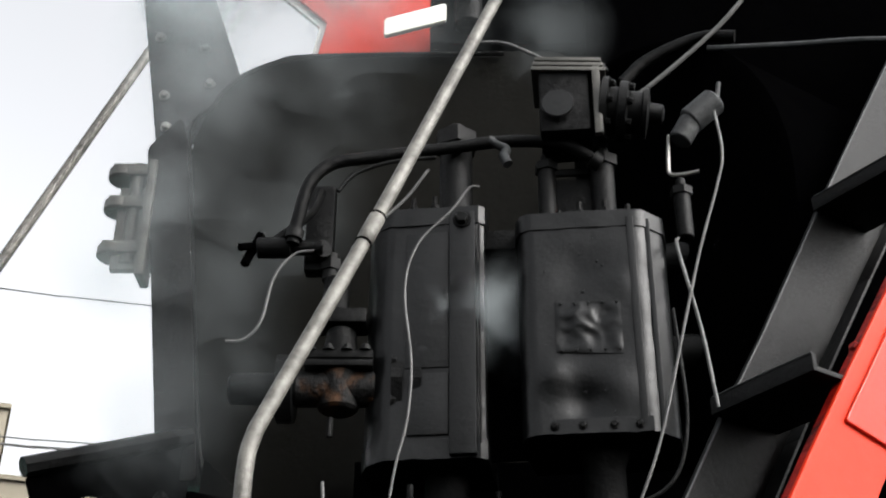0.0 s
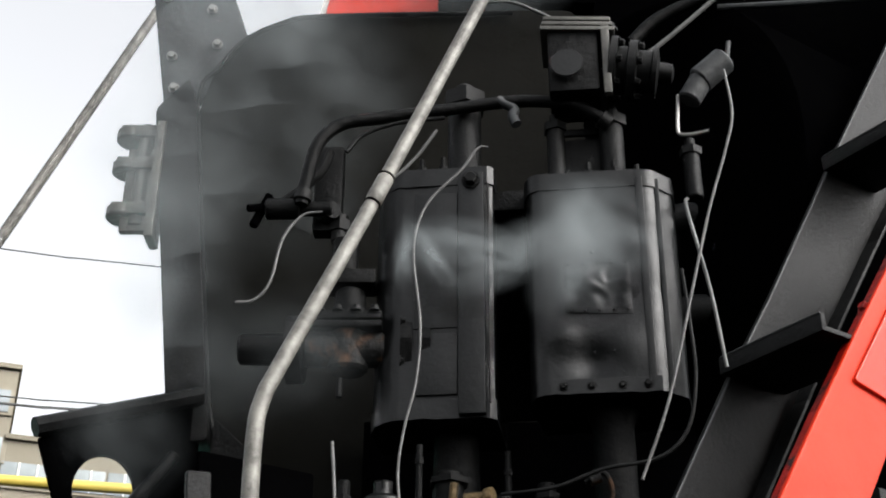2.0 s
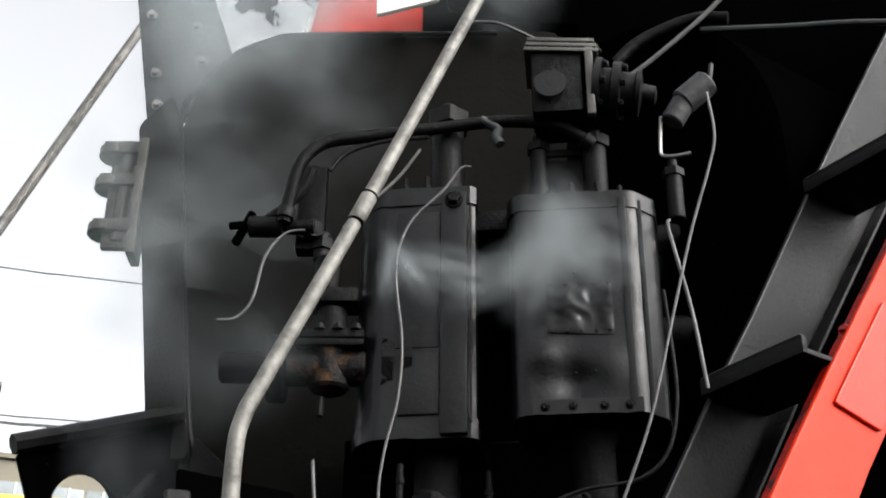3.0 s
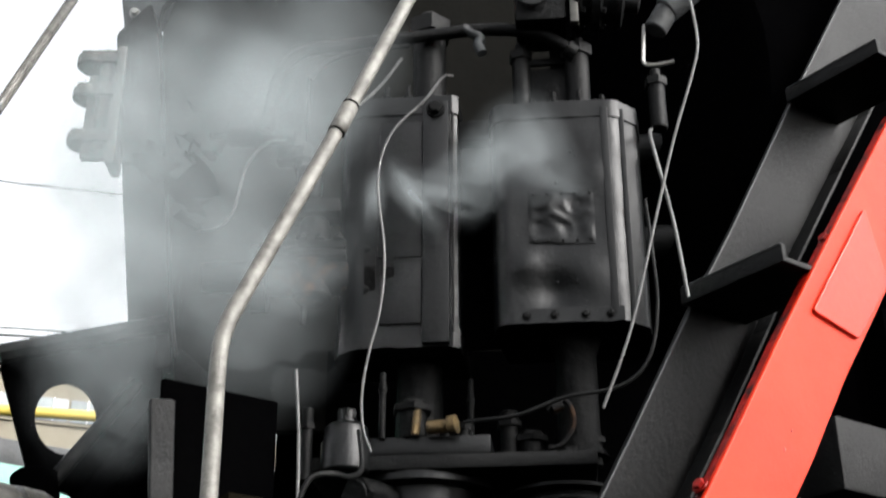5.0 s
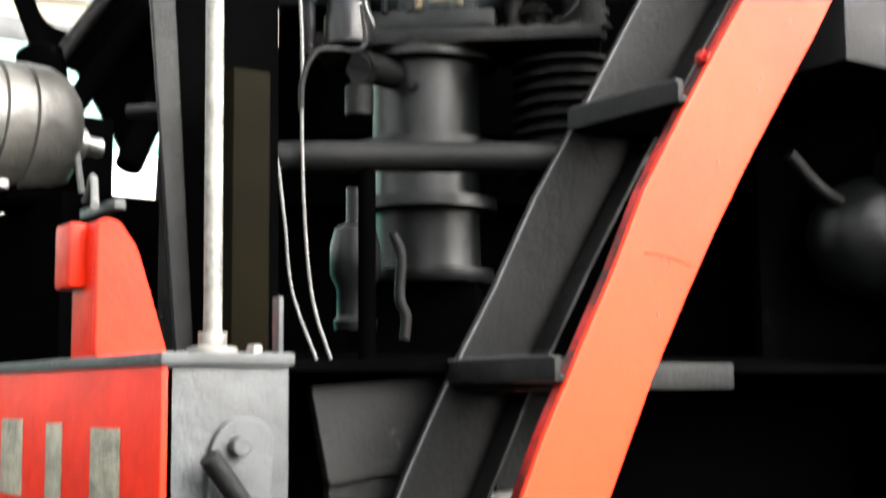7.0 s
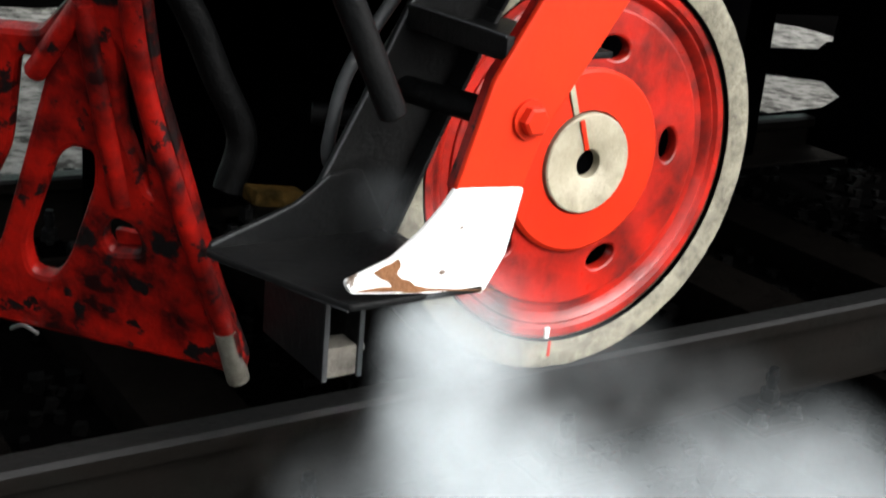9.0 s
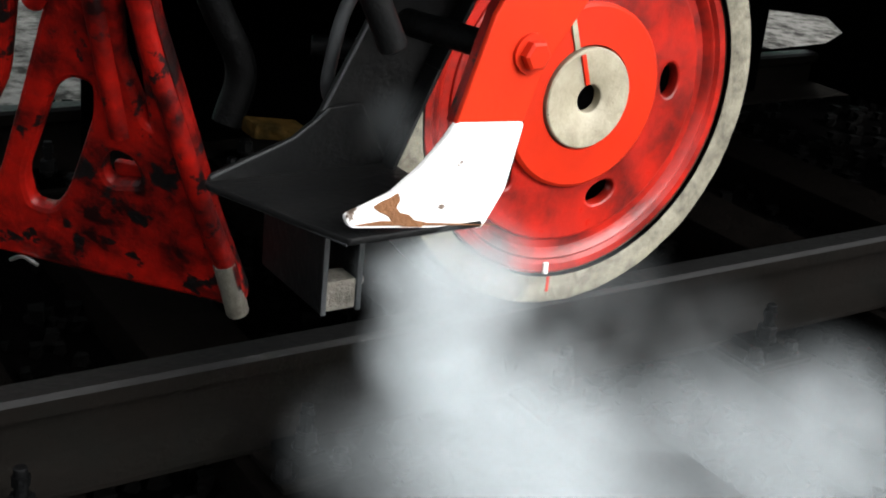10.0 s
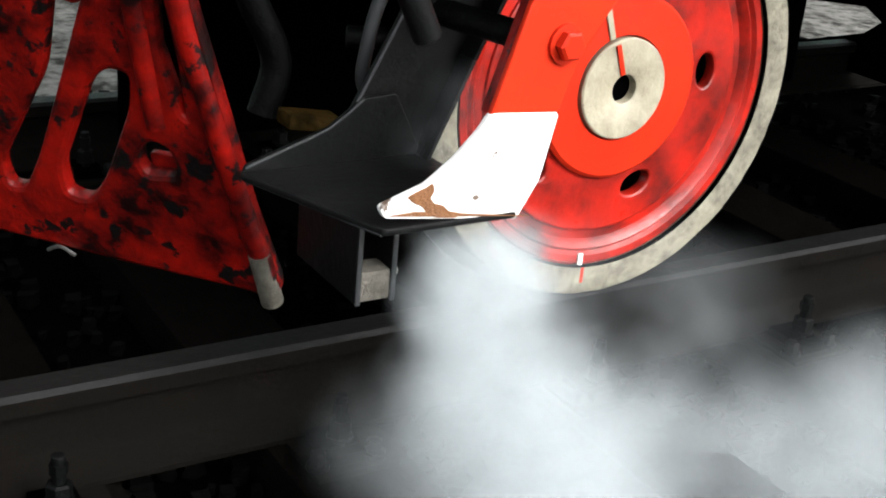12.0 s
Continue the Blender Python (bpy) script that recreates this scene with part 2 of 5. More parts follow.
def tube(pts, r, seg=10, steps=6):
    """A round tube through points, on a smooth line."""
    P = [Vector(p) for p in pts]
    P = [2 * P[0] - P[1]] + P + [2 * P[-1] - P[-2]]
    line = []
    for i in range(1, len(P) - 2):
        a, b, c, d = P[i - 1:i + 3]
        for k in range(steps):
            t = k / steps
            line.append(0.5 * (2 * b + (c - a) * t + (2 * a - 5 * b + 4 * c - d) * t * t + (3 * b - a - 3 * c + d) * t ** 3))
    line.append(P[-2])
    bm = bmesh.new()
    rings, side = [], None
    for i, p in enumerate(line):
        w = (line[min(i + 1, len(line) - 1)] - line[max(i - 1, 0)]).normalized()
        if side is None:
            side = w.orthogonal().normalized()
        side = (side - w * side.dot(w)).normalized()
        up = w.cross(side)
        rings.append([bm.verts.new(p + r * (side * math.cos(2 * math.pi * k / seg) + up * math.sin(2 * math.pi * k / seg))) for k in range(seg)])
    for a, b in zip(rings, rings[1:]):
        for k in range(seg):
            bm.faces.new((a[k], a[(k + 1) % seg], b[(k + 1) % seg], b[k]))
    bm.faces.new(rings[0])
    bm.faces.new(rings[-1])
    return bm


def plate(outlines, thick, o, u, w, bevel=0.003):
    """A plate with holes: flat outlines (the first is the rim) in the plane through o along u and w, thick along u x w."""
    cu = bpy.data.curves.new("t", "CURVE")
    cu.dimensions, cu.fill_mode = "2D", "BOTH"
    cu.extrude, cu.bevel_depth, cu.bevel_resolution = thick / 2 - bevel, bevel, 1
    for line in outlines:
        sp = cu.splines.new("POLY")
        sp.points.add(len(line) - 1)
        for p, (a, b) in zip(sp.points, line):
            p.co = (a, b, 0, 1)
        sp.use_cyclic_u = True
    ob = bpy.data.objects.new("t", cu)
    me = bpy.data.meshes.new_from_object(ob)
    u, w = Vector(u).normalized(), Vector(w)
    n = u.cross(w).normalized()
    w = n.cross(u)
    m = Matrix((u, w, n)).transposed().to_4x4()
    m.translation = Vector(o)
    me.transform(m)
    bm = bmesh.new()
    bm.from_mesh(me)
    bpy.data.objects.remove(ob)
    bpy.data.curves.remove(cu)
    bpy.data.meshes.remove(me)
    return bm


def oval(cx, cy, rx, ry, n=24, turn=0.0):
    c, s = math.cos(turn), math.sin(turn)
    out = []
    for i in range(n):
        a = 2 * math.pi * i / n
        x, y = rx * math.cos(a), ry * math.sin(a)
        out.append((cx + x * c - y * s, cy + x * s + y * c))
    return out


def soft(pts, rad=0.02, n=3):
    """Rounds the corners of a flat outline."""
    out = []
    P = [Vector((*p, 0)) for p in pts]
    for i, p in enumerate(P):
        a, b = P[i - 1] - p, P[(i + 1) % len(P)] - p
        r = min(rad, a.length * 0.45, b.length * 0.45)
        s, e = p + a.normalized() * r, p + b.normalized() * r
        for k in range(n + 1):
            t = k / n
            q = s * (1 - t) ** 2 + p * 2 * t * (1 - t) + e * t * t
            out.append((q.x, q.y))
    return out


def bolt(p, way, r=0.014, h=0.014):
    """A hexagon bolt head with a washer."""
    a = lathe([(r * 1.35, 0), (r * 1.35, h * 0.25), (r * 1.0, h * 0.25)], p, way, 14)
    return join(a, lathe([(r, 0), (r, h * 0.85), (r * 0.8, h)], p, way, 6))


# ---- ground and track ----
def ground():
    bm = bmesh.new()
    n = 60
    bmesh.ops.create_grid(bm, x_segments=n, y_segments=n, size=6)
    for v in bm.verts:
        v.co.z = -0.30 + 0.03 * noise.noise(v.co * 2.2) + 0.015 * noise.noise(v.co * 9)
    rim = [e for e in bm.edges if e.is_boundary]
    ex = bmesh.ops.extrude_edge_only(bm, edges=rim)
    for v in ex["geom"]:
        if isinstance(v, bmesh.types.BMVert):
            v.co.x, v.co.y, v.co.z = v.co.x * 160, v.co.y * 160, -0.32
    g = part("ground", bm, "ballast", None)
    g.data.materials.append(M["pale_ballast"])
    for p in g.data.polygons:  # far ballast is light grey, the daylight on it put into the colour
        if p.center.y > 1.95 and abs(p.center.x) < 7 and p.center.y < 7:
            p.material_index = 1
    tagged(g, "ballast and earth under the track, shade put into their dark colour", "ground", kind="structure")


def gravel():
    bm = bmesh.new()
    rng = random.Random(5)
    for i in range(5200):
        x, y = rng.uniform(-3.2, 3.8), rng.uniform(-1.3, 2.6)
        if rng.random() < 0.45:
            y = rng.uniform(-0.6, 0.5)
        r = rng.uniform(0.012, 0.032)
        z = -0.285 + 0.03 * noise.noise(Vector((x, y, 0)) * 2.2)
        vs = [bm.verts.new((x + r * rng.uniform(0.6, 1.2) * math.cos(a), y + r * rng.uniform(0.6, 1.2) * math.sin(a), z + h * r))
              for h, a0 in ((-0.6, 0), (0.75, 0.6)) for a in [a0 + k * 1.571 + rng.uniform(-0.3, 0.3) for k in range(4)]]
        for f in ((0, 1, 5, 4), (1, 2, 6, 5), (2, 3, 7, 6), (3, 0, 4, 7), (4, 5, 6, 7)):
            bm.faces.new([vs[k] for k in f])
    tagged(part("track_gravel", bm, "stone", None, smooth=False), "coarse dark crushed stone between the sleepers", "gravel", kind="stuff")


RAIL_PROFILE = [(-0.075, -0.18), (0.075, -0.18), (0.075, -0.172), (0.02, -0.15), (0.009, -0.13), (0.009, -0.052), (0.037, -0.036),
                (0.037, -0.008), (0.028, 0), (-0.028, 0), (-0.037, -0.008), (-0.037, -0.036), (-0.009, -0.052), (-0.009, -0.13),
                (-0.02, -0.15), (-0.075, -0.172)]


def rail(y):
    bm = plate([[(a, b) for a, b in RAIL_PROFILE]], 60, (0, y, 0), (0, 1, 0), (0, 0, 1), 0.0015)
    ob = tagged(part("rail", bm, "railside", None), "rusty brown steel rail with a worn bright head", "rail", group="rails", kind="structure")
    ob.data.materials.append(M["rail"])
    for p in ob.data.polygons:
        if p.center.z > -0.012:
            p.material_index = 1
    return ob


def sleepers_and_clips():
    rng = random.Random(3)
    for x in (-2.9, -2.32, -1.74, -1.165, -0.645, -0.045, 0.56, 1.15, 1.74):
        s = thing("sleeper", "tarred timber sleeper half buried in ballast, shade in its dark colour", "sleeper", (x, 0.8, -0.27), "sleepers", "structure")
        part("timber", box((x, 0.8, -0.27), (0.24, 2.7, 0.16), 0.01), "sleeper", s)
        for y0 in (0.0, 1.6):
            pl = part("base_plate", box((x, y0 + 0.0, -0.186), (0.17, 0.36, 0.016), 0.003), "railside", s)
            for sg in (-1, 1):
                b0 = Vector((x + 0.012 * sg, y0 + 0.115 * sg, -0.178))
                part("clip", join(box(b0 + Vector((0, -0.028 * sg, 0.014)), (0.08, 0.075, 0.022), 0.006), box(b0 + Vector((0, 0.03 * sg, 0.012)), (0.07, 0.03, 0.026), 0.005)), "soot_shade", s)
                bl = join(rod(b0, b0 + Vector((0, 0, 0.125)), 0.012, seg=10), lathe([(0.026, 0), (0.026, 0.006)], b0 + Vector((0, 0, 0.035)), (0, 0, 1), 12),
                          lathe([(0.023, 0), (0.023, 0.028), (0.018, 0.032)], b0 + Vector((0, 0, 0.041)), (0, 0, 1), 6), lathe([(0.016, 0), (0.016, 0.02)], b0 + Vector((0, 0, 0.09)), (0, 0, 1), 6))
                for dx in (-0.058, 0.058):
                    part("screw", bolt(b0 + Vector((dx, 0.03 * sg, 0.0)), (0, 0, 1), 0.017, 0.034), "black", s)
                part("bolt", bl, "black", s)


# ---- distance ----
def apartment_building():
    """Two wings of a panel block with ribbon windows, square to the line of sight."""
    m = Matrix.Translation((17.2, 70.65, 0)) @ Matrix.Rotation(-0.253, 4, "Z")
    a = thing("apartment_building", "beige panel apartment block with ribbon windows", "building", (17.2, 70.65, -0.3))

    def put(name, c, s, mat, parent, label=""):
        return part(name, box(m @ Vector(c), s, 0.02, m.to_3x3().to_4x4()), mat, parent, label)

    for x0, x1, top in ((-24, 0, 30.9), (0, 24, 26.6)):
        put("wall", ((x0 + x1) / 2, 6, top / 2 - 0.2), (x1 - x0, 12, top + 0.3), "concrete", a)
        put("roof", ((x0 + x1) / 2, 5.9, top + 0.15), (x1 - x0 + 0.3, 12.3, 0.3), "concrete", a, "beige flat roof edge")
        for k in range(9):
            z = top - 2.0 - 2.9 * k
            if z < 1:
                continue
            put("ledge", ((x0 + x1) / 2, -0.05, z - 0.85), (x1 - x0, 0.2, 0.12), "concrete", a)
            for j in range(int((x1 - x0) / 3)):
                x = x1 - 1.7 - 3.0 * j
                w = put("window", (x, -0.02, z), (2.85, 0.12, 1.35), "pane", a)
                put("frame", (x - 0.45, -0.1, z), (0.1, 0.08, 1.35), "cream", w, "white window frame")
                put("frame", (x + 0.6, -0.1, z), (0.08, 0.08, 1.35), "cream", w, "white window frame")
    put("cooler", (-2.2, -0.4, 27.3), (1.0, 0.6, 0.9), "concrete", a, "beige wall-mounted cooling unit")


def gas_pipe():
    g = thing("gas_pipe", "yellow painted overhead gas pipe on posts", "pipe", (-4, 24.9, -0.3))
    part("pipe", tube([(-5.5, 25.4, 8.55), (4.47, 22.3, 8.8), (6.78, 21.59, 8.86), (16, 18.75, 9.1)], 0.105), "gas", g)
    for x in (-4.0, 13.0):
        part("post", rod((x, 23.69 - x * 0.307, -0.3), (x, 23.69 - x * 0.307, 8.6), 0.09, seg=10), "steel", g)


def utility_pole():
    w = thing("utility_pole", "grey utility pole with thin wires across the white sky", "pole", (-9, 31.25, -0.3))
    part("pole", rod((-9, 31.25, -0.3), (-9, 31.25, 16.2), 0.14, 0.1), "steel", w)
    for z, r in ((11.9, 0.035), (12.08, 0.02), (15.9, 0.02)):
        part("wire", tube([(-9, 31.25, z), (5.41, 27.22, z + 0.26), (7.44, 26.65, z + 0.34), (20, 23.1, z + 1.0)], r, 6), "wire", w)


def carriage():
    c = thing("railway_carriage", "teal green railway carriage with a cream band on the next track", "carriage", (2, 10.6, -0.3))
    part("body", box((4, 10.6, 2.7), (20, 2.8, 3.1), 0.08), "teal", c)
    part("band", box((4, 9.17, 3.0), (20, 0.06, 0.64), 0.01), "cream", c, "cream side band")
    part("roof", box((4, 10.6, 4.3), (20, 2.7, 0.4), 0.18), "grey", c, "grey carriage roof")
    part("underframe", box((4, 10.6, 0.65), (19, 2.2, 0.8), 0.05), "soot_shade", c)
    for x in (-3, -1, 9, 11):
        part("wheel", lathe([(0.4, 0), (0.45, 0.03), (0.45, 0.13)], (x, 9.75, 0.14), (0, 1, 0), 28), "soot_shade", c)
    for x in (-4, -2, 0, 6):
        part("window", box((x, 9.16, 3.0), (1.1, 0.09, 0.56), 0.02), "pane", c)


# ---- locomotive: large forms behind ----
LC = 0.82  # the middle of the track


def boiler_and_frame():
    b = thing("locomotive_boiler", "black sooty locomotive boiler and smokebox above its frame", "boiler", (2.5, LC, -0.18))
    part("barrel", lathe([(0.8, 0), (0.84, 0.02), (0.84, 6)], (0.85, LC, 3.15), (1, 0, 0), 48), "soot_shade", b)
    part("saddle", box((2.4, LC, 2.05), (1.8, 1.3, 1.4), 0.06), "soot_shade", b)
    part("running_board", box((4.0, -0.16, 2.52), (5.2, 0.5, 0.03), 0.005), "soot_shade", b)
    # Backing wall added for the dark interior, its shade in the colour.
    part("apron", box((2.2, 0.42, 2.2), (2.2, 0.03, 2.9), 0.005), "soot_shade", b)
    part("cylinder_block", lathe([(0.30, 0), (0.36, 0.03), (0.36, 0.9), (0.3, 0.93)], (1.35, -0.02, 1.0), (1, 0, 0), 36), "soot_shade", b)
    part("valve_chest", lathe([(0.16, 0), (0.2, 0.03), (0.2, 0.9), (0.16, 0.93)], (1.3, 0.0, 1.68), (1, 0, 0), 28), "black", b)
    part("chest_cap", lathe([(0.17, 0), (0.165, 0.05), (0.13, 0.11), (0.07, 0.14), (0.01, 0.15)], (1.36, 0.24, 1.54), (-0.7, -0.7, 0), 28), "jacket", b, "glossy black domed chest cap")
    part("chest_band", box((1.57, 0.16, 2.02), (1.25, 0.36, 0.19), 0.012), "dull", b)
    part("steam_pipe", tube([(0.82, 0.5, 3.06), (0.97, 0.33, 3.06), (1.08, 0.24, 2.98), (1.25, 0.3, 2.7), (1.4, 0.4, 2.4)], 0.05, 14), "dull", b)
    part("steam_pipe", tube([(0.75, 0.55, 2.72), (0.9, 0.4, 2.74), (1.02, 0.3, 2.68), (1.3, 0.4, 2.5)], 0.055, 14), "dull", b)
    part("brake_hose", tube([(1.08, 0.28, 1.75), (1.2, 0.24, 1.64), (1.4, 0.2, 1.6), (1.7, 0.18, 1.63)], 0.022, 10), "black", b)
    f = thing("chassis", "black plate chassis of the locomotive behind the pilot wheel", "frame", (0.4, 0.5, -0.1))
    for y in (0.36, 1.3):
        part("frame_plate", box((1.0, y, 0.98), (3.4, 0.04, 0.46), 0.006), "soot_shade", f)
    part("stretcher", box((-0.3, LC, 1.0), (0.05, 0.9, 0.4), 0.006), "soot_shade", f)
    part("cross_box", box((0.55, LC, 0.75), (0.5, 0.9, 0.5), 0.03), "soot_shade", f)
    part("floor_plate", box((0.2, LC, 1.17), (2.3, 1.9, 0.02), 0.003), "soot_shade", f)
    # Added near-black sheets stand for the shade under the engine; gaps show far ground.
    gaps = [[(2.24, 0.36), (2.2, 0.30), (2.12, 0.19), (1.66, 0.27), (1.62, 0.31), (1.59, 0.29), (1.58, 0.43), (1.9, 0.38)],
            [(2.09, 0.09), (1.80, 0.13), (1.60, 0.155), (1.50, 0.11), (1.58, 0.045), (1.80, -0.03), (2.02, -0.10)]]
    part("rear_screen", plate([[(-0.4, -0.12), (2.3, -0.12), (2.3, 1.8), (-0.4, 1.8)]] + gaps, 0.05, (2.6, 0, 0), (0, 1, 0), (0, 0, 1)), "soot_shade", f)
    part("guard_plate", box((0.72, 1.42, 0.36), (2.6, 0.03, 0.86), 0.006), "soot_shade", f)
    part("guard_iron", tube([(-0.805, 0.250, 0.803), (-0.746, 0.250, 0.705), (-0.697, 0.250, 0.595), (-0.646, 0.250, 0.481), (-0.672, 0.250, 0.376)], 0.03, 10), "black", f, "black curved guard iron behind the pilot")
    part("wedge", box((-0.634, 0.120, 0.401), (0.11, 0.06, 0.03), 0.008, Matrix.Rotation(0.15, 4, "Y")), "ochre", f, "ochre brown wooden wedge")
    part("valve_stub", rod((-0.50, 0.25, 0.52), (-0.41, 0.2, 0.52), 0.022), "dull", f)
    part("step_plate", box((-0.02, -0.165, 1.152), (0.58, 0.13, 0.05), 0.004), "dull", f)
    part("step_bracket", plate([soft([(-0.577, 1.133), (-0.253, 1.156), (-0.363, 0.989), (-0.446, 0.987), (-0.543, 0.975), (-0.560, 1.057)], 0.01)], 0.02, (0, -0.06, 0), (1, 0, 0), (0, 0, 1)), "dull", f)
    part("step_bracket", plate([soft([(-0.538, 0.977), (-0.375, 0.994), (-0.439, 0.847), (-0.479, 0.811), (-0.508, 0.832)], 0.02)], 0.02, (0, -0.045, 0), (1, 0, 0), (0, 0, 1)), "dull", f)
    part("hanger", box((0.12, 0.22, 0.95), (0.2, 0.03, 0.5), 0.005), "black", f)
    return b


HU, HO = Vector((0.823, -0.568, 0)), Vector((0.338, 0.94, 0))


def hood(u, z, out=0.0):
    """A place on the smokebox front: u along it, z up, out towards its face."""
    return HO + HU * u + Vector((0, 0, z)) + Vector((-0.568, -0.823, 0)) * out


def smokebox_front():
    s = thing("smokebox", "smoke-blackened rounded front of the locomotive smokebox", "smokebox", (HO.x, HO.y, 1.2))
    rim = [(-0.69, 2.36), (-0.834, 3.5), (-0.79, 3.68), (-0.72, 3.81), (-0.587, 3.885), (-0.434, 3.915), (0.2, 3.93), (0.42, 3.93), (0.42, 2.2), (-0.5, 2.2), (-0.6, 2.24)]
    part("casing_plate", plate([soft(rim, 0.05)], 0.03, HO, HU, (0, 0, 1)), "olive", s, "olive-black smoked casing sheet")
    lip = [hood(u, z, 0.03) for u, z in ((-0.45, 2.2), (-0.596, 2.29), (-0.68, 2.40), (-0.725, 2.63), (-0.835, 3.5), (-0.775, 3.68), (-0.705, 3.79), (-0.58, 3.865), (-0.434, 3.895), (0.2, 3.91))]
    part("edge_bead", tube(lip, 0.009, 8), "dull", s, "dull rolled edge")
    part("edge_band", plate([soft([(-0.80, 2.36), (-0.69, 2.36), (-0.83, 3.5), (-0.86, 3.6), (-0.955, 3.48)], 0.02)], 0.12, hood(0, 0, 0.02), HU, (0, 0, 1)), "dull", s, "dusty grey edge band")
    up = part("upper_panel", plate([soft([(-1.08, 4.25), (-0.86, 4.3), (-0.70, 3.83), (-0.82, 3.6), (-0.945, 3.5)], 0.02)], 0.04, hood(0, 0, -0.03), HU, (0, 0, 1)), "grey", s, "grey panel with bolts")
    for u, z in ((-0.99, 4.0), (-0.95, 3.75), (-0.93, 3.62), (-0.80, 3.80), (-0.83, 3.95)):
        part("bolt", bolt(hood(u, z, -0.005), (-0.568, -0.823, 0), 0.014, 0.018), "steel", up)
    part("column", plate([soft([(-0.72, 1.16), (-0.63, 1.16), (-0.55, 2.3), (-0.66, 2.4)], 0.004)], 0.02, hood(0, 0, 0.12), HU, (0, 0, 1)), "black", s)
    # Added plain dark sheet, closes the view to the sky beside the casing.
    part("rear_sheet", box(hood(1.25, 3.3, -0.12), (1.9, 0.03, 2.6), 0.006, Matrix.Rotation(-0.604, 4, "Z")), "soot_shade", s)
    part("lower_apron", box(hood(0.45, 2.1, -0.1), (1.7, 0.04, 0.9), 0.006, Matrix.Rotation(-0.604, 4, "Z")), "soot_shade", s)
    part("lower_apron", box(hood(0.35, 1.65, -0.25), (1.7, 0.04, 1.0), 0.006, Matrix.Rotation(-0.604, 4, "Z")), "soot_shade", s)
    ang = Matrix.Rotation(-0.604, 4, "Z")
    # Added plate: the deep shade below the jackets put into its colour.
    part("backing_plate", box(hood(0.30, 2.12, 0.06), (1.1, 0.02, 0.6), 0.004, ang), "soot_shade", s)
    # Hinge in pale silver: the haze over it is put into the colour.
    h = part("hinge", box(hood(-0.93, 3.22, 0.04), (0.03, 0.1, 0.42), 0.008, ang), "lamp", s, "three-lobed door hinge bracket, haze put into its pale grey")
    for z in (3.385, 3.265, 3.10):
        part("lobe", join(lathe([(0.044, 0), (0.05, 0.006), (0.05, 0.036), (0.044, 0.042)], hood(-1.035, z, 0.02), (0, 0, 1), 20), box(hood(-1.0, z + 0.024, 0.02), (0.13, 0.09, 0.044), 0.008, ang)), "lamp", h)
    part("pin", rod(hood(-0.985, 3.07, 0.03), hood(-0.985, 3.44, 0.03), 0.026), "lamp", h)
    part("cheek", box(hood(-0.985, 3.2, 0.03), (0.1, 0.03, 0.3), 0.006, ang), "lamp", h)


def star_plate():
    s = thing("star_plate", "red star plate with a white border above the smokebox", "plate", hood(-0.2, 4.0, -0.25))
    o = hood(0, 0, -0.25)
    pts = []
    for i in range(10):
        r = 0.46 if i % 2 == 0 else 0.23
        a = math.pi / 2 + i * math.pi / 5
        pts.append((-0.22 + r * math.cos(a), 4.33 + r * math.sin(a)))
    part("border", plate([[(-0.22 + (x + 0.22) * 1.13, 4.33 + (z - 4.33) * 1.13) for x, z in pts]], 0.02, o, HU, (0, 0, 1)), "white", s)
    part("star", plate([pts], 0.02, hood(0, 0, -0.232), HU, (0, 0, 1)), "red", s)
    part("stay", box(hood(-0.2, 3.95, -0.22), (0.5, 0.05, 0.14), 0.005, Matrix.Rotation(-0.604, 4, "Z")), "soot_shade", s)
    l = thing("lamp_bracket", "black lamp bracket with a pale grey plate on the smokebox top", "bracket", hood(0.1, 4.0, -0.1))
    part("beam", box(hood(0.22, 4.16, -0.08), (0.55, 0.08, 0.3), 0.01, Matrix.Rotation(-0.604, 4, "Z")), "soot_shade", l)
    part("plate", plate([soft([(-0.21, 3.99), (0.0, 4.06), (0.0, 4.13), (-0.21, 4.06)], 0.01)], 0.02, hood(0, 0, 0.02), HU, (0, 0, 1)), "cream", l, "pale grey plate")
    part("socket", rod(hood(0.08, 4.05, 0.0), hood(0.08, 4.3, 0.0), 0.05), "black", l)
    t = thing("top_rod", "thin grey control rod along the dark boiler side", "rod", (1.0, 0.1, 3.66))
    part("rod", tube([(0.845, 0.219, 3.711), (1.0, 0.01, 3.66), (1.152, -0.198, 3.612), (1.5, -0.6, 3.5)], 0.010, 8), "grey", t)
    part("eye", tube([(0.90, 0.15, 3.74), (0.83, 0.24, 3.76), (0.72, 0.36, 3.7), (0.66, 0.42, 3.62)], 0.02, 10), "black", t)
    part("cable", tube([(0.95, 0.05, 3.95), (0.86, 0.17, 3.78), (0.72, 0.33, 3.6), (0.62, 0.43, 3.5)], 0.008, 8), "wire", t)


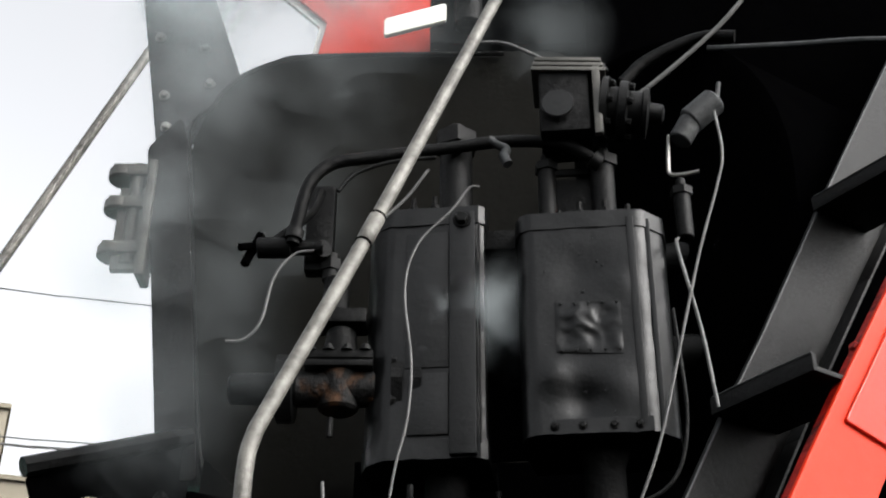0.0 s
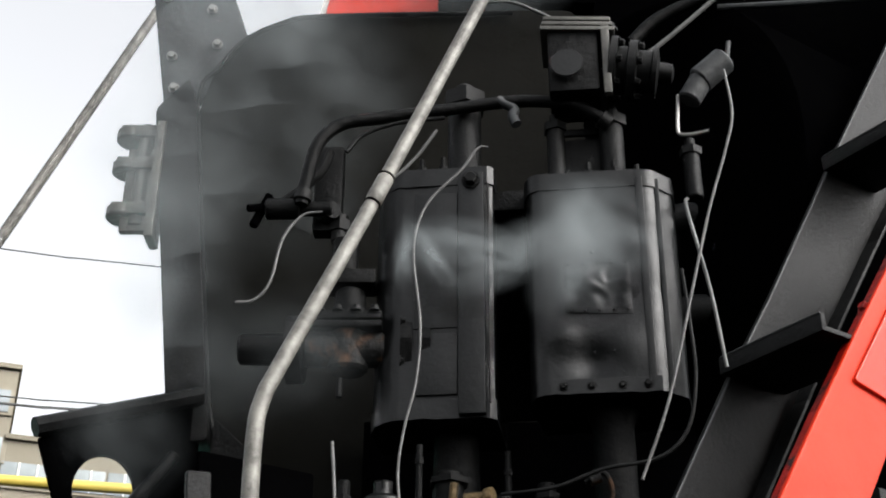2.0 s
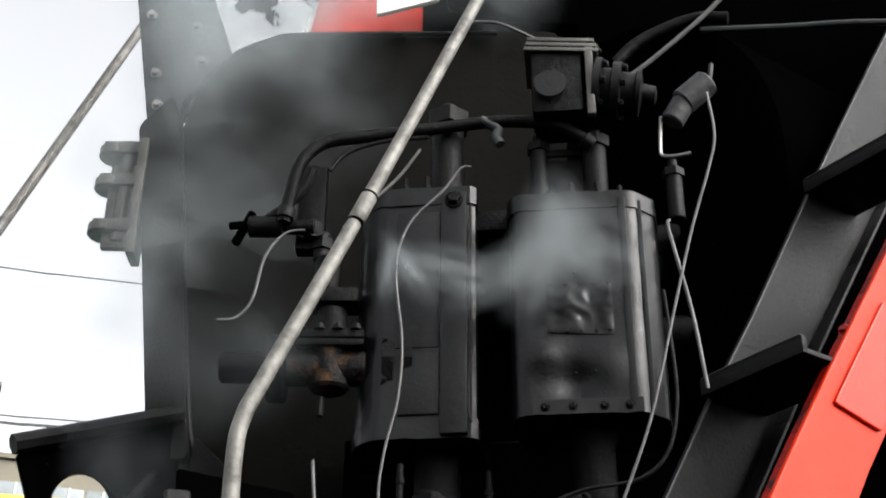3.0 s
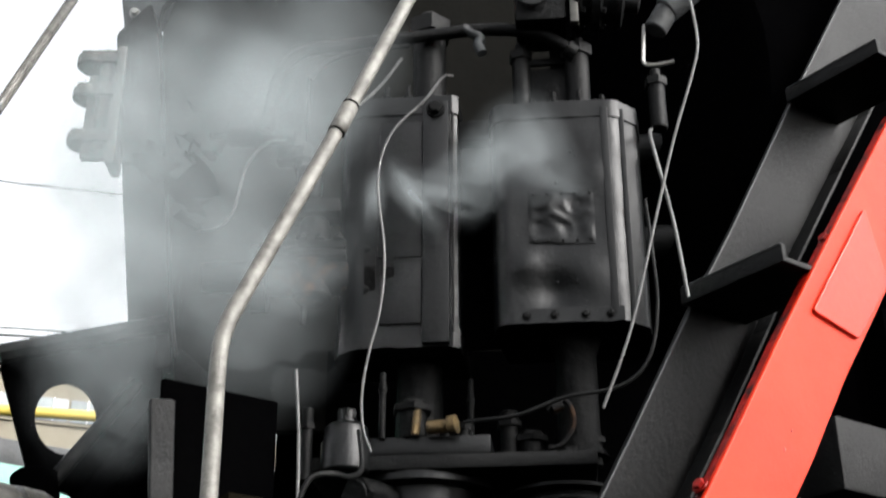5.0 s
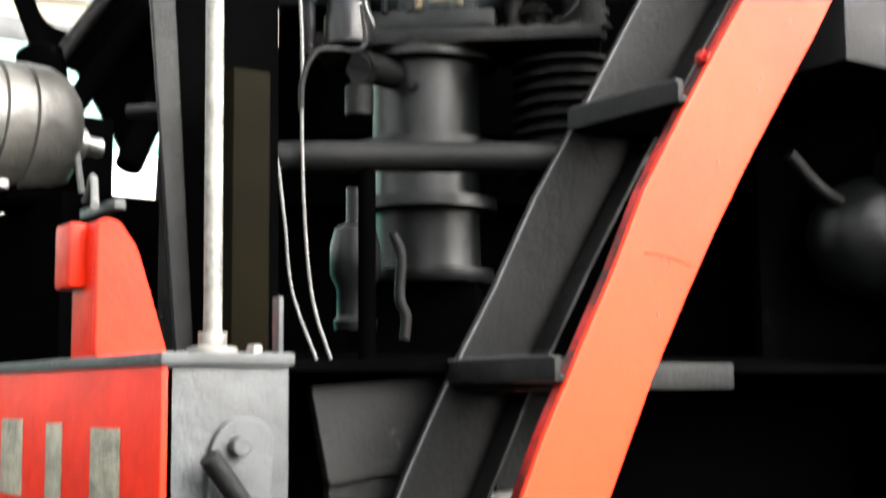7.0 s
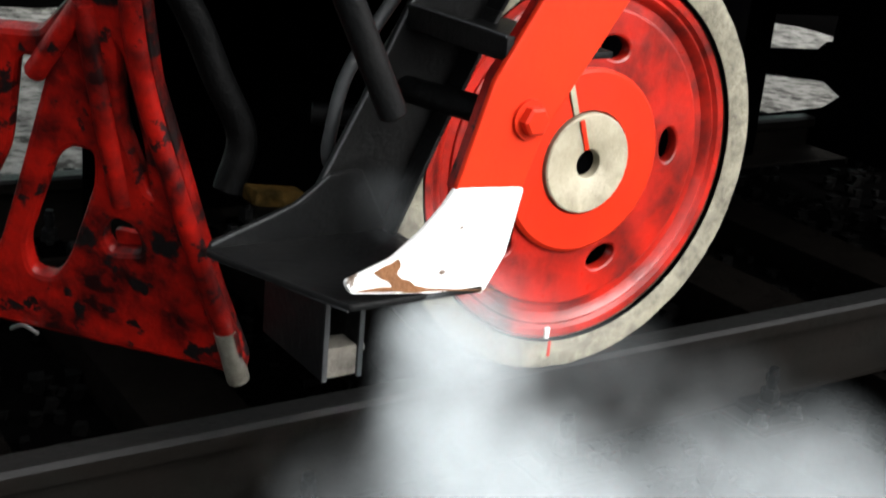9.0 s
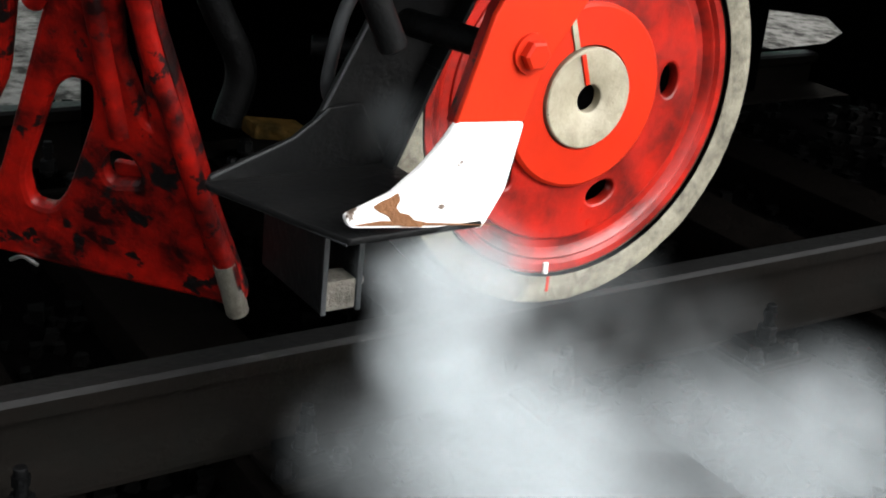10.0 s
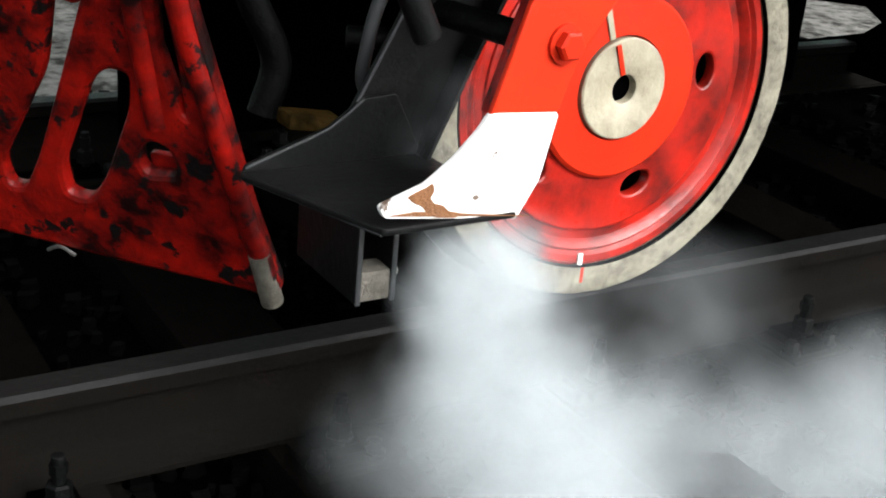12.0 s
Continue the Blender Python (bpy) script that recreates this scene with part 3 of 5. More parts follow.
def holed_bracket():
    h = thing("holed_bracket", "black triangular bracket plate with a round lightening hole", "bracket", (-0.45, 1.3, 1.2))
    o = (0, 1.3, 0)
    part("web", plate([soft([(-0.73, 2.28), (-0.30, 2.46), (-0.25, 2.0), (-0.36, 1.75), (-0.5, 1.97), (-0.615, 2.0)], 0.01), oval(-0.54, 2.17, 0.088, 0.1)], 0.016, o, (1, 0, 0), (0, 0, 1)), "soot_shade", h)
    part("flange", tube([(-0.75, 1.28, 2.3), (-0.5, 1.28, 2.405), (-0.3, 1.28, 2.49)], 0.028, 8), "black", h)
    part("stay", rod((-0.28, 1.26, 2.25), (-0.55, 1.2, 1.85), 0.03), "soot_shade", h)
    part("stay", rod((-0.18, 1.26, 2.2), (-0.42, 1.15, 1.7), 0.035), "soot_shade", h)
    part("strut", rod((-0.36, 1.28, 2.3), (-0.6, 1.22, 1.95), 0.02), "black", h)
    part("leg", rod((-0.62, 1.25, 2.0), (-0.55, 1.1, 1.2), 0.06), "soot_shade", h)


# ---- locomotive: front beam, pilot, wheel, ladder ----
def buffer_beam():
    b = thing("buffer_beam", "red front buffer beam with a grey painted end plate", "beam", (-0.87, LC, 0.88))
    part("front_plate", box((-0.955, LC, 1.028), (0.02, 2.34, 0.27), 0.004), "beamred", b, "bright red front plate")
    part("top_plate", box((-0.87, LC, 1.172), (0.20, 2.36, 0.018), 0.004), "grey", b, "worn grey top plate")
    e = part("end_plate", box((-0.867, -0.343, 1.028), (0.185, 0.014, 0.29), 0.004), "grey", b, "weathered grey end plate")
    part("bottom_plate", box((-0.87, LC, 0.886), (0.17, 2.34, 0.014), 0.004), "soot_shade", b)
    part("back_plate", box((-0.79, LC, 1.028), (0.014, 2.3, 0.27), 0.004), "soot_shade", b)
    part("hinge_pad", plate([soft([(-0.905, 0.905), (-0.815, 0.90), (-0.805, 1.07), (-0.83, 1.09), (-0.87, 1.09), (-0.895, 1.06)], 0.02)], 0.012, (0, -0.356, 0), (1, 0, 0), (0, 0, 1)), "grey", e)
    part("pin", rod((-0.86, -0.35, 1.055), (-0.86, -0.38, 1.055), 0.014), "grey", e)
    bar = part("stay_bar", join(rod((-0.915, -0.39, 1.045), (-0.815, -0.385, 0.918), 0.015, seg=12), rod((-0.822, -0.385, 0.926), (-0.69, -0.37, 0.68), 0.022, seg=12)), "dull", b, "dark stay bar")
    part("clevis", join(box((-0.80, -0.385, 0.905), (0.05, 0.03, 0.075), 0.01, Matrix.Rotation(-0.5, 4, "Y")), rod((-0.807, -0.41, 0.925), (-0.807, -0.36, 0.925), 0.011, seg=10)), "dull", bar)
    # the painted number, as plain bars
    for y, w in ((0.49, 0.11), (0.285, 0.11), (0.075, 0.07), (-0.14, 0.11)):
        zc = 1.02 + (y - 0.1) * 0.02
        part("number_bar", box((-0.9665, y - 0.02, zc), (0.003, w, 0.125), 0.001), "tyre", b, "cream painted bar")


def lamp_bracket_red():
    r = thing("lamp_iron", "bright red upright lamp iron standing on the buffer beam", "bracket", (-0.9, -0.1, 1.18))
    part("side_plate", plate([soft([(-0.945, 1.181), (-0.945, 1.39), (-0.915, 1.39), (-0.885, 1.35), (-0.862, 1.28), (-0.832, 1.181)], 0.012)], 0.014, (0, -0.055, 0), (1, 0, 0), (0, 0, 1)), "beamred", r)
    part("front_plate", box((-0.94, -0.005, 1.285), (0.014, 0.10, 0.208), 0.003), "beamred", r)
    part("pad", box((-0.958, 0.02, 1.34), (0.03, 0.07, 0.10), 0.006), "beamred", r)


def beam_lamp():
    c = Vector((-0.85, 0.635, 1.655))
    w = Vector((-0.92, -0.1, 0.06)).normalized()
    l = thing("beam_lamp", "dull silver round lamp with a ribbed housing", "lamp", (-0.8, 0.6, 1.18))
    prof = [(0.10, -0.17), (0.115, -0.16), (0.118, -0.10), (0.112, -0.098), (0.112, -0.085), (0.12, -0.083), (0.12, -0.04), (0.114, -0.038), (0.114, -0.025), (0.122, -0.023),
            (0.122, 0.03), (0.112, 0.06), (0.09, 0.085), (0.05, 0.1)]
    part("housing", lathe([(r * 1.15, h) for r, h in prof], c, -w, 36), "lamp", l, "dusty silver ribbed drum")
    part("glass", lathe([(0.09, 0.165), (0.06, 0.18), (0.01, 0.186)], c, w, 24), "steel", l)
    part("stub", rod(c - w * 0.09, c - w * 0.135, 0.035), "steel", l, "bright pipe stub")
    part("cap", rod(c - w * 0.135, c - w * 0.175, 0.02), "steel", l)
    for k in range(5):
        a = 2.2 + k * 0.75
        q = w.to_track_quat("Z", "Y").to_matrix()
        p = c + w * 0.06 + q @ Vector((0.135 * math.cos(a), 0.135 * math.sin(a), 0))
        part("clip", box(p, (0.03, 0.02, 0.03), 0.004), "steel", l)
    part("pedestal", rod((-0.83, 0.65, 1.5), (-0.83, 0.65, 1.56), 0.09), "soot_shade", l)
    # Plain dark body added below the lamp, closes the view to the carriage.
    part("battery_box", box((-0.74, 1.2, 1.345), (0.2, 1.56, 0.33), 0.012), "soot_shade", l, "black box under the lamp")
    part("cable", tube([c + Vector((0.09, -0.06, -0.02)), c + Vector((0.06, -0.2, -0.16)), (-0.86, 0.2, 1.50), (-0.9, 0.08, 1.44), (-0.93, 0.0, 1.42)], 0.007, 8), "wire", l)
    part("bent_pipe", tube([(-0.66, 0.55, 1.705), (-0.60, 0.48, 1.70), (-0.585, 0.46, 1.66), (-0.58, 0.44, 1.5), (-0.575, 0.4, 1.33), (-0.56, 0.38, 1.18)], 0.014, 10), "dull", l, "thin bent black pipe")
    part("back_plate", box((-0.545, 1.050, 1.669), (0.088, 0.02, 0.256), 0.004), "soot_shade", l)
    part("small_arm", box((-0.88, 0.1, 1.43), (0.02, 0.16, 0.016), 0.003), "grey", l)


def pilot():
    o, u, w = Vector((-0.72, 0.05, 0.12)), Vector((-0.669, 0.743, 0)), Vector((-0.2405, -0.2164, 0.946))
    p = thing("pilot", "grimy red slotted cast pilot plough under the front beam", "plough", (-0.9, 0.3, 0.12))
    holes = [soft([(0.262, 0.437), (0.207, 0.428), (0.222, 0.345), (0.308, 0.165), (0.355, 0.105), (0.414, 0.112), (0.414, 0.19), (0.308, 0.40)], 0.03),
             soft([(0.25, 0.60), (0.335, 0.60), (0.40, 0.40), (0.548, 0.17), (0.54, 0.10), (0.49, 0.105), (0.44, 0.19), (0.36, 0.36)], 0.03),
             soft([(0.148, 0.66), (0.165, 0.48), (0.14, 0.345), (0.115, 0.335), (0.112, 0.46), (0.122, 0.62)], 0.012),
             soft([(0.245, 0.225), (0.238, 0.27), (0.205, 0.298), (0.162, 0.285), (0.150, 0.24), (0.158, 0.205), (0.23, 0.195)], 0.02),
             soft([(0.50, 0.60), (0.58, 0.60), (0.70, 0.19), (0.68, 0.12), (0.63, 0.12), (0.60, 0.19)], 0.03),
             soft([(0.76, 0.60), (0.84, 0.60), (0.90, 0.19), (0.88, 0.12), (0.83, 0.12), (0.80, 0.19)], 0.03),
             soft([(0.60, 0.05), (0.62, 0.05), (0.62, 0.06), (0.60, 0.06)], 0.002)]
    rim = soft([(0.01, -0.03), (0.0, 0.0), (0.035, 0.17), (0.06, 0.36), (0.09, 0.57), (0.085, 0.77), (0.15, 0.78), (0.20, 0.70), (0.27, 0.63), (0.45, 0.62), (1.0, 0.64), (1.0, 0.02), (0.59, 0.0), (0.3, -0.015), (0.07, -0.02)], 0.02)
    part("grille", plate([rim] + holes, 0.035, o, u, w, 0.012), "oldred", p)
    def at(s, h, out=0.0):
        return o + u * s + w * h - u.cross(w) * out
    part("edge_rib", tube([at(0.012, -0.045, 0.01), at(0.018, 0.05, 0.012), at(0.045, 0.18, 0.012), at(0.073, 0.36, 0.012), at(0.102, 0.57, 0.012), at(0.10, 0.77, 0.01)], 0.021, 12), "oldred", p)
    part("worn_tip", tube([at(0.010, -0.05, 0.011), at(0.014, 0.0, 0.013), at(0.022, 0.07, 0.013)], 0.0216, 12), "tip", p, "worn pale tip of the rib")
    for a, b in (((0.185, 0.70), (0.185, 0.32)), ((0.30, 0.56), (0.185, 0.70))):
        part("rib", tube([at(*a, 0.012), at((a[0] + b[0]) / 2, (a[1] + b[1]) / 2, 0.014), at(*b, 0.012)], 0.02, 10), "oldred", p)
    part("pocket", plate([soft([(0.13, 0.232), (0.228, 0.232), (0.228, 0.13), (0.13, 0.13)], 0.008)], 0.012, o + u.cross(w) * 0.022, u, w), "oldred", p, "dark red recessed pocket plate")
    part("mount", plate([soft([(-1.0, 0.885), (-0.90, 0.885), (-0.93, 0.80), (-0.965, 0.78), (-0.985, 0.81)], 0.012)], 0.05, (0, 0.1, 0), (1, 0, 0), (0, 0, 1)), "black", p, "black mounting lug")
    part("crossbar", box((-0.93, LC, 0.87), (0.05, 2.0, 0.05), 0.01), "soot_shade", p)
    part("hook", tube([at(0.42, -0.03, 0.02), at(0.45, -0.015, 0.02), at(0.48, -0.03, 0.02)], 0.004, 6), "steel", p)


def wheelset():
    """Two disc wheels with lightening holes on one axle; outer faces look away from the middle."""
    ws = thing("wheelset", "red pilot wheelset with stained white tyres on the rails", "wheelset", (0, LC, 0))
    part("axle", rod((0, 0.1, 0.45), (0, 2 * LC - 0.1, 0.45), 0.085), "soot_shade", ws)
    for y, m in ((0.0, 1), (2 * LC, -1)):
        c, out = Vector((0, y, 0.45)), Vector((0, -m, 0))
        holes = [oval(0.237 * math.cos(a), 0.237 * math.sin(a), 0.044, 0.03, 20, a + math.pi / 2) for a in [math.radians(4 + 72 * k) for k in range(5)]]
        # near wheel in red and white, far wheel near-black throughout
        look_ = "wheelred" if m == 1 else "soot_shade"
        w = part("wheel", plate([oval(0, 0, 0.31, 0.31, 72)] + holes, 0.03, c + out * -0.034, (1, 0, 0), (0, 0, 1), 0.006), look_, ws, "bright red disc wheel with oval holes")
        tyre = [(0.388, -0.01), (0.388, 0.0), (0.392, 0.003), (0.447, 0.003), (0.45, 0.0), (0.452, -0.09), (0.452, -0.135), (0.39, -0.135)]
        ty = lathe(tyre, c, out, 120, True)
        for v in ty.verts:
            d = v.co - c
            v.co += d.normalized() * 0.0025 * noise.noise(v.co * 25)
        part("tyre", ty, "tyre" if m == 1 else "soot_shade", w, "stained white-painted tyre")
        part("rim", lathe([(0.295, -0.024), (0.315, -0.026), (0.335, -0.026), (0.345, -0.014), (0.352, -0.010), (0.358, -0.014), (0.366, -0.006), (0.380, -0.005), (0.384, -0.012), (0.3875, -0.012), (0.3875, -0.12), (0.36, -0.12), (0.30, -0.08)], c, out, 96, True), "wheelred" if m == 1 else "soot_shade", w, "grimy darker red rim")
        part("flange", lathe([(0.4525, -0.09), (0.466, -0.098), (0.478, -0.108), (0.478, -0.125), (0.46, -0.136), (0.4525, -0.136)], c, out, 96, True), "steel", w, "bright worn wheel flange")
        part("seam_ring", lathe([(0.3855, -0.006), (0.3855, 0.0005), (0.3895, 0.0035), (0.3895, -0.006)], c, out, 96, True), "soot_shade", w)
        part("boss", lathe([(0.195, -0.035), (0.193, -0.008), (0.186, -0.002), (0.11, 0.0), (0.10, -0.035)], c, out, 64, True), "red", w)
        part("axle_end", lathe([(0.105, -0.008), (0.105, 0.006), (0.102, 0.009), (0.034, 0.010), (0.030, 0.007), (0.028, -0.04), (0.09, -0.045)], c, out, 48, True), "hub", w, "cream painted axle end with a centre hole")
        # Black disc in the centre hole, the shade of the recess as colour.
        part("centre_hole", lathe([(0.0295, -0.018), (0.0295, -0.012)], c, out, 24), "soot_shade", w)
        part("mark", box(c + out * 0.0115 + Vector((-0.022, 0, 0.062)), (0.011, 0.004, 0.065), 0.001, Matrix.Rotation(-0.33, 4, "Y")), "red", w, "red witness mark")
        part("mark", box(c + out * 0.001 + Vector((-0.052, 0, 0.135)), (0.013, 0.005, 0.07), 0.001, Matrix.Rotation(-0.33, 4, "Y")), "hub", w, "cream witness mark")
        part("mark", box(c + out * 0.001 + Vector((-0.04, 0, -0.405)), (0.008, 0.006, 0.035), 0.001), "red", w, "red witness mark")
        part("mark", box(c + out * -0.004 + Vector((-0.045, 0, -0.372)), (0.012, 0.006, 0.028), 0.001), "white", w, "white witness mark")
    return ws


# the ladder climbs backwards in the plane of the side: x = LX + z * slope
def ladder():
    l = thing("ladder", "steep locomotive ladder with a red outer and a black inner stringer", "ladder", (-0.5, -0.27, 0.4))
    # outer, red channel: face towards the side, flanges inwards
    front = [(-0.598, 0.57), (-0.546, 0.735), (-0.447, 0.895), (-0.372, 1.05), (-0.293, 1.188), (-0.215, 1.32), (-0.142, 1.458), (-0.046, 1.6), (0.106, 1.81), (0.266, 2.035), (0.406, 2.225), (0.562, 2.432), (0.786, 2.73)]
    rear = [(-0.48, 0.562), (-0.448, 0.655), (-0.354, 0.79), (-0.248, 0.946), (-0.139, 1.15), (-0.053, 1.29), (0.021, 1.404), (0.126, 1.552), (0.217, 1.672), (0.316, 1.8), (0.457, 2.0), (0.576, 2.15), (0.92, 2.6)]
    a = rear + front[::-1]
    part("outer_stringer", plate([a], 0.012, (0, -0.414, 0), (1, 0, 0), (0, 0, 1)), "lit_red", l, "red enamelled stringer, its stronger light put into the paint")
    for k, (p, q) in enumerate(zip(front, front[1:])):
        p, q = Vector((p[0], 0, p[1])), Vector((q[0], 0, q[1]))
        d = (q - p)
        fl = box((p + q) / 2 + Vector((0.006, -0.400, 0)), (0.010, 0.030, d.length + 0.006), 0.003, Matrix.Rotation(math.atan2(d.x, d.z), 4, "Y"))
        part("flange", fl, "oldred", l)
    for p, q in zip(rear, rear[1:]):
        p, q = Vector((p[0], 0, p[1])), Vector((q[0], 0, q[1]))
        d = q - p
        part("flange", box((p + q) / 2 + Vector((-0.006, -0.400, 0)), (0.010, 0.030, d.length + 0.006), 0.003, Matrix.Rotation(math.atan2(d.x, d.z), 4, "Y")), "oldred", l)
    f = part("foot_plate", plate([soft([(-0.598, 0.572), (-0.478, 0.564), (-0.50, 0.46), (-0.535, 0.40), (-0.77, 0.43), (-0.778, 0.445), (-0.703, 0.47), (-0.655, 0.506), (-0.617, 0.546)], 0.006)], 0.014, (0, -0.415, 0), (1, 0, 0), (0, 0, 1)), "white", l, "white-painted chipped foot plate")
    part("rust_patch", plate([soft([(-0.735, 0.457), (-0.722, 0.463), (-0.706, 0.468), (-0.694, 0.474), (-0.690, 0.462), (-0.697, 0.452), (-0.688, 0.441), (-0.672, 0.436), (-0.662, 0.426), (-0.640, 0.420), (-0.648, 0.415), (-0.682, 0.4195), (-0.70, 0.429), (-0.708, 0.440), (-0.722, 0.447)], 0.003, 2)], 0.004, (0, -0.4215, 0), (1, 0, 0), (0, 0, 1), 0.001), "rust", f)
    part("rust_patch", plate([soft([(-0.762, 0.431), (-0.54, 0.404), (-0.60, 0.413), (-0.72, 0.432)], 0.003, 2)], 0.004, (0, -0.4213, 0), (1, 0, 0), (0, 0, 1), 0.001), "rust", f)
    part("foot_edge", plate([[(-0.470, 0.562), (-0.484, 0.472), (-0.522, 0.404), (-0.54, 0.404), (-0.50, 0.475), (-0.485, 0.562)]], 0.03, (0, -0.396, 0), (1, 0, 0), (0, 0, 1)), "soot_shade", f)
    part("bolt", bolt((-0.478, -0.420, 0.674), (0, -1, 0), 0.024, 0.024), "red", l, "red painted bolt head")
    for x, z in ((0.50, 2.32), (0.045, 1.71)):
        part("bolt", bolt((x - 0.02, -0.40, z), (-0.8, 0, 0.55), 0.012, 0.012), "oldred", l)
    part("patch", plate([soft([(0.597, 2.413), (0.375, 2.121), (0.507, 2.091), (0.641, 2.253)], 0.008)], 0.010, (0, -0.424, 0), (1, 0, 0), (0, 0, 1)), "red", l, "red patch plate with a torn lower edge")
    rng = random.Random(21)
    for k in range(10):  # chips worn through the enamel
        u = rng.random()
        x, z = -0.33 + 0.98 * u + rng.uniform(-0.03, 0.05), 1.03 + 1.33 * u
        part("chip", lathe([(rng.uniform(0.002, 0.0045), 0), (0.0015, 0.0012)], (x + 0.02, -0.4202, z), (0, -1, 0), 7), "oldred", l)
    part("weld_seam", tube([(-0.150, -0.4195, 1.352), (-0.09, -0.4195, 1.348), (-0.045, -0.4195, 1.335)], 0.0022, 6), "lit_red", l)
    # inner, black
    edge = [(-0.549, 0.40), (-0.468, 0.58), (-0.366, 0.791), (-0.294, 0.925), (-0.201, 1.10), (-0.136, 1.20), (-0.045, 1.345), (0.111, 1.577), (0.36, 1.925), (0.547, 2.20), (0.652, 2.36), (0.914, 2.727), (1.079, 2.956), (1.4, 3.4), (1.9, 4.1)]
    b = edge + [(1.70, 4.26), (1.22, 3.557), (0.8, 2.92), (0.512, 2.468), (0.34, 2.215), (0.14, 1.90), (-0.033, 1.635), (-0.137, 1.483), (-0.235, 1.31), (-0.322, 1.174), (-0.427, 0.989), (-0.516, 0.812), (-0.60, 0.64), (-0.70, 0.45)]
    part("inner_stringer", plate([b], 0.012, (0, -0.12, 0), (1, 0, 0), (0, 0, 1)), "dull", l)
    for p, q in zip(edge, edge[1:]):
        p, q = Vector((p[0], 0, p[1])), Vector((q[0], 0, q[1]))
        d = q - p
        part("flange", box((p + q) / 2 + Vector((-0.004, -0.145, 0)), (0.008, 0.05, d.length), 0.002, Matrix.Rotation(math.atan2(d.x, d.z), 4, "Y")), "dull", l)
    back = b[len(edge):]
    part("worn_edge", tube([(x, -0.126, z) for x, z in back], 0.0028, 6, 2), "grey", l, "bright worn edge of the stringer")
    # treads with upturned fronts
    for x, z in ((0.80, 2.925), (0.333, 2.234), (-0.035, 1.632), (-0.325, 1.152), (-0.512, 0.772)):
        t = part("tread", box((x + 0.09, -0.267, z - 0.006), (0.20, 0.29, 0.012), 0.003), "dull", l)
        part("nosing", box((x - 0.01, -0.267, z + 0.008), (0.014, 0.29, 0.04), 0.003), "dull", t)
        part("worn_edge", tube([(x - 0.017, -0.41, z + 0.027), (x - 0.017, -0.27, z + 0.028), (x - 0.017, -0.13, z + 0.027)], 0.0025, 6, 2), "grey", t)
    part("cross_rod", rod((-0.52, -0.12, 0.655), (-0.50, -0.41, 0.672), 0.023), "black", l)
    # bottom step
    part("bottom_step", plate([soft([(-0.865, -0.12), (-0.875, -0.135), (-0.77, -0.42), (-0.535, -0.42), (-0.535, -0.12)], 0.006)], 0.012, (0, 0, 0.405), (1, 0, 0), (0, 1, 0)), "dull", l, "worn black bottom step")
    part("worn_edge", tube([(-0.872, -0.14, 0.400), (-0.82, -0.28, 0.400), (-0.772, -0.418, 0.400)], 0.0028, 6, 2), "grey", l)
    part("worn_edge", tube([(-0.868, -0.135, 0.418), (-0.80, -0.134, 0.442), (-0.72, -0.134, 0.472), (-0.66, -0.134, 0.517)], 0.0025, 6, 2), "grey", l)
    part("step_side", plate([soft([(-0.87, 0.405), (-0.54, 0.405), (-0.60, 0.52), (-0.66, 0.515), (-0.72, 0.47), (-0.865, 0.42)], 0.006)], 0.01, (0, -0.128, 0), (1, 0, 0), (0, 0, 1)), "dull", l)
    return l


def hanging_box():
    h = thing("hose_holder", "black steel channel holder with a wooden block in its end", "holder", (-0.66, -0.2, 0.25))
    for x in (-0.747, -0.684):
        part("side", box((x, -0.20, 0.315), (0.006, 0.22, 0.165), 0.002), "dull", h)
        part("lip", box((x, -0.3115, 0.315), (0.009, 0.004, 0.165), 0.001), "grey", h, "bright worn edge")
    part("back", box((-0.716, -0.1, 0.315), (0.06, 0.006, 0.165), 0.001), "soot_shade", h)
    part("block", box((-0.7155, -0.285, 0.262), (0.055, 0.05, 0.052), 0.004), "wood", h, "weathered wooden block")
    part("bolt", rod((-0.68, -0.29, 0.275), (-0.667, -0.29, 0.275), 0.008), "steel", h)


def handrails():
    h = thing("handrail", "grey aluminium-painted tubular handrail bent above the front beam", "handrail", (-0.868, -0.3, 1.18))
    part("tube", tube([(-0.868, -0.30, 1.18), (-0.869, -0.30, 1.4), (-0.87, -0.30, 1.62), (-0.871, -0.30, 1.78), (-0.862, -0.30, 1.84), (-0.835, -0.30, 1.905), (-0.672, -0.30, 2.267), (-0.424, -0.30, 2.844), (-0.1, -0.30, 3.60), (0.1, -0.2, 4.0)], 0.013, 18), "pipe", h)
    d = Vector((0.248, 0, 0.577)).normalized()
    p = Vector((-0.672, -0.30, 2.267))
    part("joint_sleeve", lathe([(0.0135, -0.032), (0.0150, -0.03), (0.0150, 0.03), (0.0135, 0.032)], p, d, 20), "pipe", h, "joint sleeve with dark seams")
    for s in (-0.034, 0.034):
        part("seam", lathe([(0.0148, -0.002), (0.0156, 0), (0.0148, 0.002)], p + d * s, d, 20), "soot_shade", h)
    part("base_flange", lathe([(0.035, 0), (0.035, 0.008), (0.02, 0.012), (0.02, 0.03)], (-0.868, -0.30, 1.18), (0, 0, 1), 20), "pipe", h)
    g = thing("handrail", "grey tubular handrail of the far side against the sky", "handrail", (-0.776, 1.88, 3.16))
    part("tube", tube([(-0.30, 1.88, 4.45), (-0.415, 1.88, 4.142), (-0.776, 1.88, 3.16), (-1.0, 1.88, 2.55), (-1.02, 1.88, 2.4), (-1.02, 1.88, 1.18)], 0.019, 14), "pipe", g)


